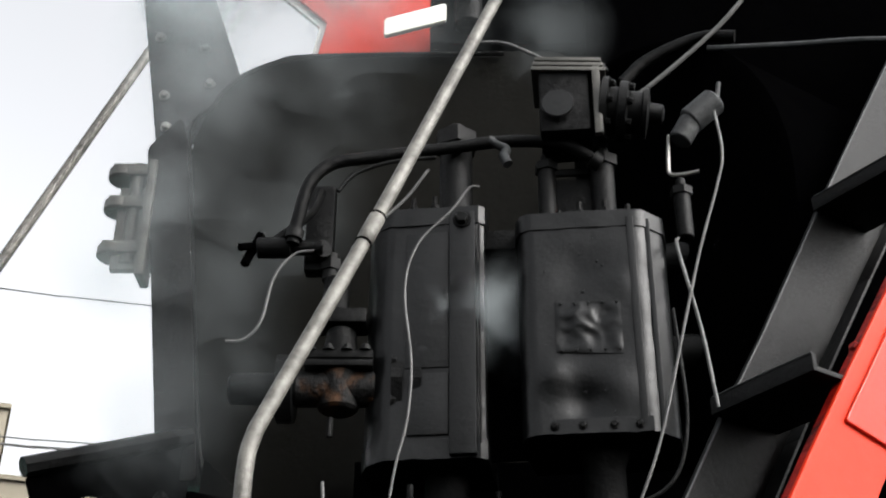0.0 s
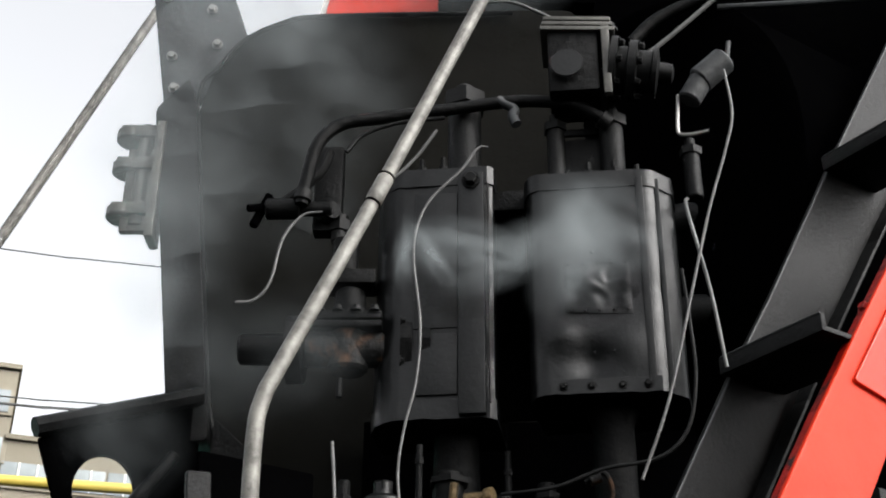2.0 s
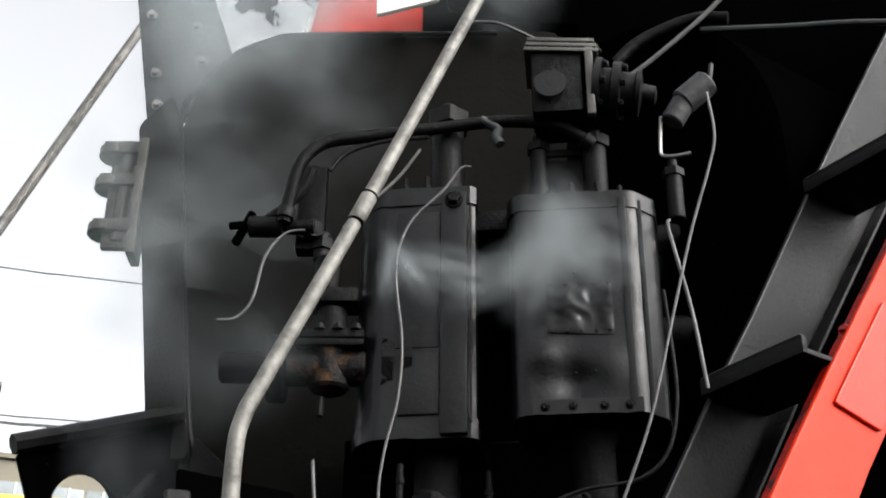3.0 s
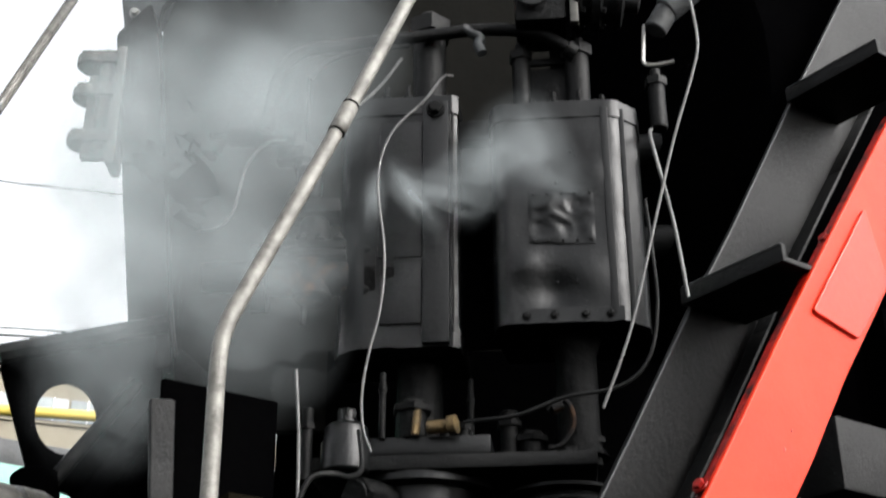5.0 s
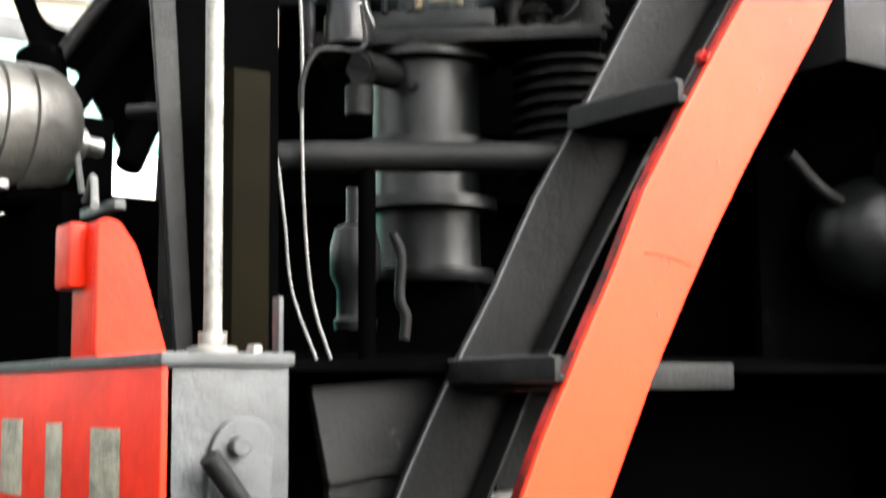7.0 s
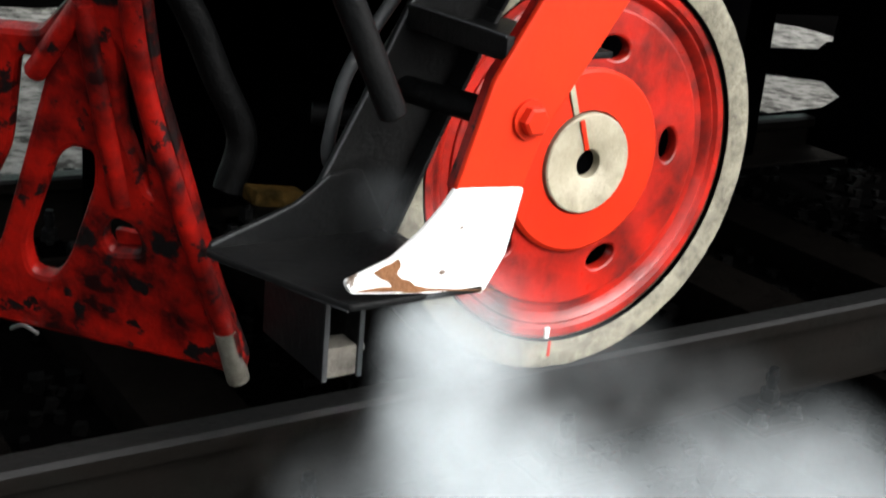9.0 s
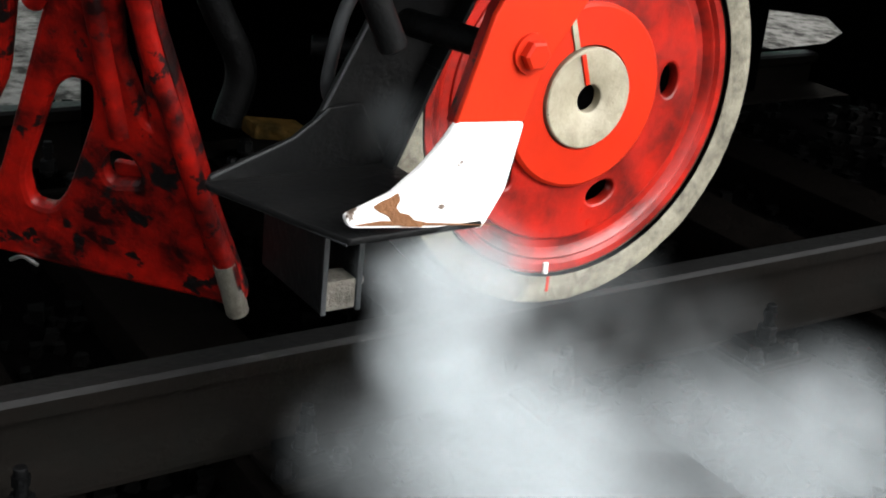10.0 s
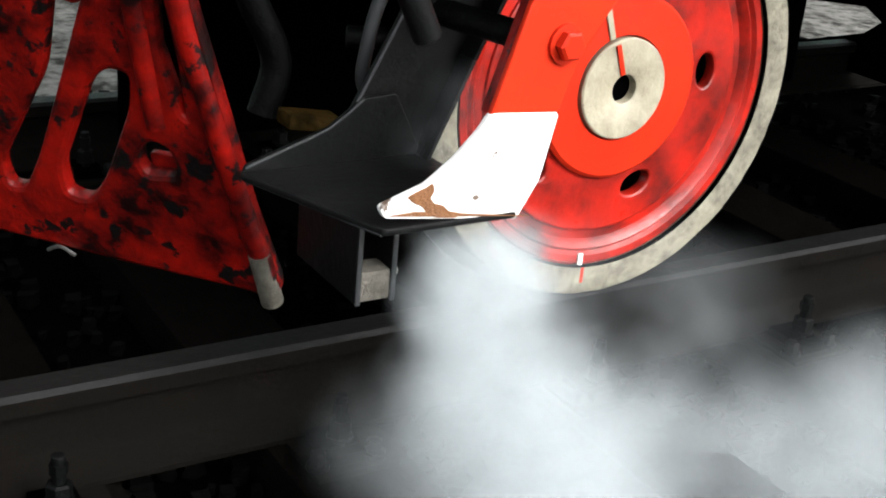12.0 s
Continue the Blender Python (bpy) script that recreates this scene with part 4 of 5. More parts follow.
def tank_post():
    t = thing("drain_post", "mustard brown post standing on the front beam", "post", (-0.62, 0.1, 1.16))
    part("body", box((-0.618, 0.10, 1.43), (0.075, 0.05, 0.54), 0.008), "yellow", t)
    # The column's lit side, put into the paler tone of this strip.
    part("front_sheet", plate([soft([(-0.763, 1.88), (-0.720, 1.885), (-0.671, 1.18), (-0.699, 1.18)], 0.004)], 0.012, (0, 0.2, 0), (1, 0, 0), (0, 0, 1)), "dull", t, "dull grey upright strip, the column's lit side put into its tone")
    # Added sheet: the dark behind the post is in its colour.
    part("back_sheet", plate([soft([(-0.735, 1.93), (-0.495, 1.93), (-0.49, 1.18), (-0.69, 1.18)], 0.004)], 0.012, (0, 0.22, 0), (1, 0, 0), (0, 0, 1)), "soot_shade", t, "added upright sheet, shade put into its dark colour")
    part("bolt", bolt((-0.70, -0.1, 1.182), (0, 0, 1), 0.014, 0.02), "steel", t)
    part("corner_angle", box((-0.785, -0.335, 1.215), (0.008, 0.02, 0.09), 0.002), "grey", t)


# ---- air compressor ----
RC, LCY = Vector((0.326, 0.222, 0)), Vector((0.014, 0.531, 0))


def up(p, z):
    return Vector((p.x, p.y, z))


SEE, SIDE = Vector((-0.66, -0.75, 0)).normalized(), Vector((0.75, -0.66, 0))
RIGHT_SHEET = [(-0.168, 0.150), (0.092, 0.150), (0.112, 0.142), (0.162, 0.092), (0.172, 0.02), (0.165, -0.12), (-0.18, -0.12), (-0.205, 0.06), (-0.20, 0.11), (-0.188, 0.138)]
LEFT_SHEET = [(-0.09, 0.130), (0.135, 0.130), (0.15, 0.118), (0.155, -0.10), (-0.15, -0.10), (-0.155, 0.05), (-0.135, 0.10)]


def jacket(c, outline, z0, z1, seed, grow=0.0, dents=()):
    """A folded sheet-metal jacket: outline in (along the face, out of it), dents as (along, height, depth, width)."""
    line = []
    for (a, b), (d, e) in zip(outline, outline[1:] + outline[:1]):
        n = max(1, int(math.hypot(d - a, e - b) / 0.014))
        line += [(a + (d - a) * k / n, b + (e - b) * k / n) for k in range(n)]
    rows = max(2, int((z1 - z0) / 0.014))
    bm = bmesh.new()
    ring = []
    for k in range(rows + 1):
        z = z0 + (z1 - z0) * k / rows
        row = []
        for a, b in line:
            g = 1 + grow / 0.17
            d = b * g + 0.0035 * noise.noise(Vector((a * 9 + seed, z * 9, seed))) + 0.0012 * noise.noise(Vector((a * 40, z * 40, seed)))
            if b > 0.1:
                d += sum(h * math.exp(-((a - u) ** 2 + (z - v) ** 2) / (w * w)) for u, v, h, w in dents)
            q = c + SIDE * a * g + SEE * d
            row.append(bm.verts.new((q.x, q.y, z + (0.004 * noise.noise(Vector((a * 25, seed, 0))) if k in (0, rows) else 0))))
        ring.append(row)
    n = len(line)
    for a, b in zip(ring, ring[1:]):
        for i in range(n):
            bm.faces.new((a[i], a[(i + 1) % n], b[(i + 1) % n], b[i]))
    bm.faces.new(ring[0])
    bm.faces.new(ring[-1])
    return bm


def compressor():
    c = thing("air_compressor", "oily black two-cylinder steam air compressor in dented sheet jackets", "compressor", (0.17, 0.38, 1.18))
    see, side = SEE, SIDE
    ang = Matrix.Rotation(math.atan2(side.y, side.x), 4, "Z")
    # high and low pressure steam cylinders
    dents = [(-0.05, 2.315, -0.022, 0.05), (-0.125, 2.385, 0.014, 0.04), (0.02, 2.35, 0.010, 0.05), (-0.06, 2.66, -0.006, 0.06), (0.05, 2.62, 0.006, 0.03)]
    rj = part("cylinder_jacket", jacket(RC, RIGHT_SHEET, 2.238, 2.825, 1, 0, dents), "jacket", c)
    part("top_band", jacket(RC, RIGHT_SHEET, 2.785, 2.832, 2, 0.004), "jacket", rj)
    part("bottom_band", jacket(RC, [(-0.15, 0.14), (-0.15, 0.152), (0.10, 0.152), (0.10, 0.14)], 2.236, 2.272, 4, 0.004), "jacket", rj)
    lj = part("cylinder_jacket", jacket(LCY, LEFT_SHEET, 2.21, 2.89, 6, 0, [(0.0, 2.70, -0.004, 0.06), (-0.02, 2.5, 0.004, 0.05)]), "jacket", c)
    part("top_band", jacket(LCY, LEFT_SHEET, 2.845, 2.897, 7, 0.004), "jacket", lj)
    part("bottom_band", jacket(LCY, LEFT_SHEET, 2.206, 2.255, 8, 0.005), "jacket", lj)
    # crumpled patch riveted on the jacket
    pc = RC + see * 0.155
    bm = bmesh.new()
    bmesh.ops.create_grid(bm, x_segments=26, y_segments=24, size=0.5)
    for v in bm.verts:
        x, y = v.co.x, v.co.y
        fade = max(0.0, 1 - 2 * max(abs(x), abs(y))) ** 0.5
        e = (0.020 * noise.noise(Vector((x * 2.4, y * 2.4, 7))) + 0.012 * (0.5 - abs(noise.noise(Vector((x * 3.5 + y * 2, y * 3 - x, 2)))))) * fade
        v.co = pc + side * (x * 0.158 - 0.034) + Vector((0, 0, 2.507 + y * 0.137 - 0.01 * x)) + see * (e - 0.001)
    ex = bmesh.ops.extrude_face_region(bm, geom=bm.faces[:])
    for v in ex["geom"]:
        if isinstance(v, bmesh.types.BMVert):
            v.co -= see * 0.012
    part("patch", bm, "jacket", rj, "crumpled sheet patch")
    rng = random.Random(8)
    for i in range(5):
        for z in (2.445, 2.57):
            part("rivet", lathe([(0.004, 0), (0.003, 0.003)], pc + side * (-0.1 + i * 0.034) + Vector((0, 0, z)) + see * 0.003, see, 8), "jacket", rj)
    for i in range(60):  # blisters in the thick paint
        a, z = rng.gauss(-0.01, 0.07), rng.uniform(2.28, 2.77)
        if -0.15 < a < 0.085 and not (2.42 < z < 2.59 and -0.12 < a < 0.06):
            r = rng.uniform(0.002, 0.0045)
            part("blister", lathe([(r, 0), (r * 0.6, r * 0.6)], RC + side * a + see * (0.150 + 0.0025 * rng.uniform(-1, 0.4)) + Vector((0, 0, z)), see, 7), "jacket", rj)
    for s, w in ((0.082, 0.018), (0.125, 0.012)):
        part("strap", box(RC + side * s + see * (0.151 if s < 0.1 else 0.134) + Vector((0, 0, 2.53)), (w, 0.008, 0.56), 0.002, ang), "jacket", rj)
    for a in (-0.125, -0.06, 0.012, 0.07):
        part("bolt", bolt(RC + side * a + see * 0.156 + Vector((0, 0, 2.254)), see, 0.008, 0.009), "black", rj)
    sp = LCY + side * 0.098 + see * 0.14
    part("post_strap", box(up(sp, 2.54), (0.066, 0.024, 0.66), 0.004, ang), "jacket", lj, "flat upright strap with a top bolt")
    part("seam_rod", rod(up(sp + side * 0.042, 2.24), up(sp + side * 0.042, 2.84), 0.0035, seg=8), "dull", lj)
    part("bolt", bolt(up(sp, 2.845) + see * 0.012, see, 0.018, 0.02), "black", lj)
    part("plate", box(up(LCY + side * 0.012 + see * 0.132, 2.345), (0.10, 0.012, 0.16), 0.003, ang), "jacket", lj, "small inspection cover")
    part("plate", box(up(LCY + side * 0.008 + see * 0.131, 2.63), (0.108, 0.008, 0.38), 0.003, ang), "jacket", lj)
    br = (LCY + RC) / 2 + see * 0.02
    # The shadowed recess between the jackets, painted near-black.
    part("bridge_sheet", box(up(br, 2.55), (0.36, 0.012, 0.64), 0.004, ang), "soot_shade", c, "recessed sheet between the jackets, shade put into its colour")
    # cover studs round the tops
    for cc, r, z in ((RC, 0.125, 2.835), (LCY, 0.11, 2.90)):
        part("cover", lathe([(r + 0.02, 0), (r + 0.02, 0.02), (r, 0.024), (r * 0.5, 0.026)], up(cc, z - 0.022), (0, 0, 1), 32), "black", c)
        for i in range(12):
            a = i * math.pi / 6
            part("stud", join(bolt(up(cc, z + 0.0) + Vector((r * math.cos(a), r * math.sin(a), 0)), (0, 0, 1), 0.013, 0.02), rod(up(cc, z) + Vector((r * math.cos(a), r * math.sin(a), 0)), up(cc, z + 0.045) + Vector((r * math.cos(a), r * math.sin(a), 0)), 0.007, seg=8)), "black", c)
    part("bridge", box((RC + LCY) / 2 + Vector((0, 0, 2.82)), (0.16, 0.14, 0.06), 0.01, ang), "black", c)
    # steam chest on top
    v = part("valve_chest", box(up(Vector((0.235, 0.215, 0)), 3.19), (0.135, 0.16, 0.20), 0.012, ang), "black", c, "cast valve chest with a round plug")
    part("lid", join(*[box(up(Vector((0.245, 0.205, 0)), 3.285 + 0.016 * k), (0.20 - 0.01 * k, 0.18, 0.012), 0.003, ang @ Matrix.Rotation(0.10, 4, "Y")) for k in range(3)]), "lamp", v, "layered grey lid")
    part("lid_bolt", bolt((0.30, 0.14, 3.32), (0, 0, 1), 0.02, 0.03), "black", v)
    part("lid_bolt", bolt((0.23, 0.19, 3.318), (0, 0, 1), 0.014, 0.03), "black", v)
    part("plug", lathe([(0.043, 0), (0.044, 0.003), (0.042, 0.006), (0.012, 0.007)], (0.158, 0.155, 3.165), see, 28), "jacket", v)
    # Corner post paler than the chest: its lit look is in the colour.
    part("corner_post", box((0.248, 0.098, 3.18), (0.022, 0.022, 0.22), 0.004, ang), "lamp", v)
    way = Vector((0.72, -0.62, -0.15)).normalized()
    b0 = Vector((0.29, 0.14, 3.19))
    part("valve_body", lathe([(0.06, 0), (0.092, 0.005), (0.092, 0.022), (0.066, 0.026), (0.066, 0.05), (0.084, 0.053), (0.084, 0.075), (0.058, 0.08), (0.058, 0.115), (0.068, 0.118), (0.068, 0.13), (0.03, 0.136), (0.026, 0.17), (0.012, 0.175)], b0, way, 28), "dull", v)
    q = way.to_track_quat("Z", "Y").to_matrix()
    for d, r in ((0.024, 0.080), (0.077, 0.073)):
        for i in range(8):
            a = i * math.pi / 4 + 0.2
            part("flange_bolt", bolt(b0 + way * d + q @ Vector((r * math.cos(a), r * math.sin(a), 0)), way, 0.010, 0.014), "black", v)
    part("linkage", join(rod(b0 + way * 0.02 + Vector((0, 0, 0.08)), b0 + way * 0.03 + Vector((-0.02, -0.03, -0.02)), 0.006, seg=8), rod(b0 + Vector((0.02, -0.05, 0.03)), b0 + Vector((0.03, -0.07, -0.04)), 0.008, seg=8)), "steel", v)
    part("elbow", join(rod((0.435, -0.14, 3.115), (0.385, -0.09, 3.055), 0.036), rod((0.39, -0.095, 3.06), (0.365, -0.068, 3.0), 0.03), rod((0.437, -0.142, 3.10), (0.445, -0.15, 3.17), 0.006, seg=8)), "grey", v, "grey lagged elbow pipe")
    part("lever", tube([(0.347, -0.05, 3.02), (0.342, -0.045, 2.94), (0.343, -0.046, 2.905), (0.36, -0.065, 2.898), (0.392, -0.099, 2.902)], 0.005, 8), "steel", v, "bright bent wire lever")
    for p0, z0, z1, r in (((0.325, 0.182), 2.82, 3.07, 0.032), ((0.215, 0.28), 2.82, 3.06, 0.024), ((0.468, 0.04), 2.80, 2.95, 0.022), ((0.03, 0.44), 2.88, 3.17, 0.045)):
        p0 = Vector((*p0, 0))
        part("riser", join(rod(up(p0, z0), up(p0, z1), r), lathe([(r * 1.35, 0), (r * 1.35, r), (r, r * 1.1)], up(p0, z1 - r), (0, 0, 1), 6), rod(up(p0, z1), up(p0, z1 + 0.03), r * 0.6)), "dull", c)
    part("riser_plate", box((0.275, 0.235, 2.93), (0.12, 0.012, 0.16), 0.004, ang), "black", c)
    part("tie_bar", box((0.265, 0.235, 3.03), (0.13, 0.012, 0.02), 0.003, ang), "black", c)
    # lower half: common flange, air cylinders
    mid = Vector((0.16, 0.40, 0))
    part("flange", box(up(Vector((0.10, 0.43, 0)), 1.925), (0.66, 0.26, 0.035), 0.008, ang), "dull", c)
    part("flange", box(up(Vector((0.05, 0.46, 0)), 1.965), (0.30, 0.22, 0.045), 0.008, ang), "jacket", c)
    A = Vector((0.068, 0.518, 0))
    part("air_cylinder", lathe([(0.15, 0), (0.155, 0.01), (0.155, 0.03), (0.125, 0.035), (0.122, 0.15), (0.125, 0.165), (0.165, 0.17), (0.165, 0.195), (0.125, 0.2), (0.122, 0.29), (0.135, 0.30), (0.165, 0.305), (0.165, 0.33), (0.128, 0.335), (0.128, 0.51), (0.17, 0.515), (0.17, 0.535)], up(A, 1.375), (0, 0, 1), 40), "jacket", c)
    for i in range(14):
        a = i * math.pi / 7
        part("stud", bolt(up(A, 1.915) + Vector((0.15 * math.cos(a), 0.15 * math.sin(a), 0)), (0, 0, 1), 0.011, 0.022), "black", c)
    part("bolt", bolt(up(A, 1.82) + Vector((-0.10, -0.085, 0)), see, 0.012, 0.012), "black", c)
    F = Vector((0.30, 0.275, 0))
    prof = [(0.09, 0)]
    for k in range(9):
        z = 0.01 + 0.032 * k
        prof += [(0.095, z), (0.13, z + 0.004), (0.13, z + 0.011), (0.095, z + 0.015)]
    part("finned_cylinder", lathe(prof, up(F, 1.60), (0, 0, 1), 32), "black", c)
    part("neck", lathe([(0.08, 0), (0.06, 0.03), (0.055, 0.25), (0.08, 0.3)], up(LCY + Vector((0.04, -0.02, 0)), 1.96), (0, 0, 1), 24), "black", c)
    part("neck", lathe([(0.07, 0), (0.05, 0.03), (0.05, 0.25), (0.08, 0.33)], up(RC - Vector((0.02, 0.0, 0)), 1.95), (0, 0, 1), 24), "black", c)
    # oil pots, filters and fittings on the flange
    o = part("oil_pot", lathe([(0.05, 0), (0.056, 0.006), (0.056, 0.07), (0.05, 0.08), (0.05, 0.105), (0.038, 0.115), (0.022, 0.12), (0.022, 0.145), (0.016, 0.15)], (-0.165, 0.49, 1.90), (0, 0, 1), 24), "jacket", c, "black oil pot with a screw cap")
    part("cap", lathe([(0.024, 0), (0.024, 0.02)], (-0.165, 0.49, 2.03), (0, 0, 1), 6), "black", o)
    for x, y, z, r, h in ((-0.245, 0.53, 1.88, 0.014, 0.17), (0.185, 0.33, 1.94, 0.022, 0.13), (0.225, 0.30, 1.93, 0.03, 0.09), (-0.03, 0.42, 1.98, 0.035, 0.10), (0.11, 0.38, 1.95, 0.008, 0.2), (0.33, 0.2, 1.93, 0.02, 0.08), (-0.10, 0.44, 1.98, 0.008, 0.16), (0.02, 0.36, 1.985, 0.012, 0.03), (0.06, 0.34, 1.985, 0.012, 0.03)):
        part("fitting", join(rod((x, y, z), (x, y, z + h), r, seg=12), lathe([(r * 1.4, 0), (r * 1.4, 0.014)], (x, y, z + h * 0.7), (0, 0, 1), 6)), "black", c)
    k = part("drain_cock", join(rod((-0.03, 0.36, 2.0), (0.0, 0.32, 2.0), 0.016), lathe([(0.012, 0), (0.022, 0.002), (0.022, 0.02), (0.012, 0.022)], (0.0, 0.32, 2.0), (0.5, -0.8, 0.1), 18)), "brass", c, "dull brass drain cock")
    part("stem", rod((-0.05, 0.38, 1.985), (-0.05, 0.37, 2.04), 0.01, seg=8), "brass", k)
    part("copper_loop", join(tube([(0.21, 0.22, 2.05), (0.24, 0.19, 2.07), (0.255, 0.18, 2.02), (0.235, 0.20, 1.97), (0.21, 0.22, 1.96)], 0.006, 8), rod((0.24, 0.2, 1.95), (0.26, 0.18, 1.95), 0.014, seg=10), rod((0.215, 0.21, 2.05), (0.235, 0.195, 2.06), 0.012, seg=10)), "orange", c, "bent copper oil pipe")
    part("elbow_pipe", join(tube([(-0.06, 0.47, 1.85), (-0.13, 0.45, 1.85), (-0.17, 0.44, 1.84)], 0.035, 12), rod((-0.175, 0.43, 1.73), (-0.175, 0.43, 1.80), 0.032), lathe([(0.04, 0), (0.04, 0.02)], (-0.15, 0.445, 1.845), (-0.8, -0.3, 0), 6)), "black", c)
    f = part("air_filter", lathe([(0.02, 0), (0.045, 0.01), (0.048, 0.03), (0.04, 0.04), (0.04, 0.10), (0.055, 0.13), (0.055, 0.19), (0.045, 0.23), (0.02, 0.245), (0.02, 0.32)], (-0.185, 0.43, 1.25), (0, 0, 1), 24), "jacket", c, "bottle-shaped air filter")
    part("drip_pipe", tube([(-0.12, 0.38, 1.47), (-0.105, 0.37, 1.42), (-0.11, 0.37, 1.33), (-0.10, 0.36, 1.29), (-0.105, 0.36, 1.24)], 0.012, 10), "dull", c)
    part("bracket", box((0.06, 0.55, 1.28), (0.3, 0.2, 0.22), 0.02, ang), "soot_shade", c)
    return c


def feed_valve():
    v = thing("feed_valve", "rusty black steam feed valve with bolted flanges", "valve", (-0.24, 0.6, 2.3))
    c = Vector((-0.21, 0.60, 2.41))
    side = Vector((0.823, -0.568, 0))
    see = Vector((-0.568, -0.823, 0))
    ang = Matrix.Rotation(-0.604, 4, "Z")
    part("body", join(rod(c - side * 0.11, c + side * 0.09, 0.045), rod(c - Vector((0, 0, 0.06)), c + Vector((0, 0, 0.06)), 0.05)), "orange", v, "rust-orange valve body")
    part("bonnet_flange", join(box(c + Vector((0, 0, 0.07)), (0.17, 0.12, 0.022), 0.005, ang), box(c + Vector((0, 0, 0.047)), (0.17, 0.12, 0.018), 0.005, ang)), "black", v)
    part("bonnet", join(rod(c + Vector((0, 0, 0.08)), c + Vector((0, 0, 0.16)), 0.045, 0.038), box(c + Vector((0.0, 0, 0.185)), (0.13, 0.09, 0.04), 0.008, ang), rod(c + Vector((-0.02, 0, 0.2)), c + Vector((-0.02, 0, 0.30)), 0.034)), "black", v)
    part("gland", join(rod(c + Vector((-0.03, 0.02, 0.3)), c + Vector((-0.03, 0.02, 0.38)), 0.022), lathe([(0.03, 0), (0.03, 0.03)], c + Vector((-0.03, 0.02, 0.33)), (0, 0, 1), 6)), "dull", v)
    for s in (0.13, 0.175):
        part("flange", lathe([(0.075, 0), (0.075, 0.028)], c + side * s, side, 8), "black", v)
    part("pipe", rod(c + side * 0.1, c + side * 0.30, 0.026), "black", v)
    part("pipe", rod(c - side * 0.1, c - side * 0.27, 0.042, 0.038), "black", v)
    part("flange", lathe([(0.085, 0), (0.085, 0.04)], c - side * 0.15, side, 20), "black", v)
    for i in range(4):
        part("bolt", bolt(c + side * (-0.07 + 0.045 * i) + see * 0.055 + Vector((0, 0, 0.08)), (0, 0, 1), 0.011, 0.016), "dull", v)
        part("bolt", bolt(c + side * 0.13 + Vector((0, 0, -0.05 + 0.035 * i)) + see * 0.05, side, 0.01, 0.012), "dull", v)
    part("drip_nozzle", rod(c + Vector((-0.02, 0, -0.08)), c + Vector((-0.02, 0, -0.13)), 0.008, seg=8), "dull", v)
    part("upright", box(c + Vector((-0.05, 0.05, 0.46)), (0.075, 0.05, 0.26), 0.01, ang), "black", v)
    t = thing("stop_tap", "black stop tap with a cross handle on a branch pipe", "tap", (-0.42, 0.69, 2.77))
    p = Vector((-0.42, 0.69, 2.785))
    part("body", join(rod(p, p + side * 0.09, 0.028), rod(p + side * 0.09, p + side * 0.17, 0.02)), "black", t)
    part("handle", join(rod(p - side * 0.03 + Vector((0.0, 0, -0.05)), p - side * 0.02 + Vector((0.03, 0, 0.05)), 0.012, seg=8), rod(p + Vector((-0.05, 0.0, -0.015)), p + Vector((0.03, 0, 0.02)), 0.011, seg=8)), "soot_shade", t)
    part("branch_pipe", tube([p + side * 0.02, p + side * 0.1 + Vector((0, 0, 0.07)), p + side * 0.14 + Vector((0.0, 0, 0.12)), (-0.29, 0.6, 2.96)], 0.012, 8), "black", t)
    part("stem_pipe", tube([p + side * 0.17, (-0.27, 0.66, 2.79), (-0.262, 0.66, 2.85), (-0.262, 0.66, 2.93)], 0.025, 10), "black", t)


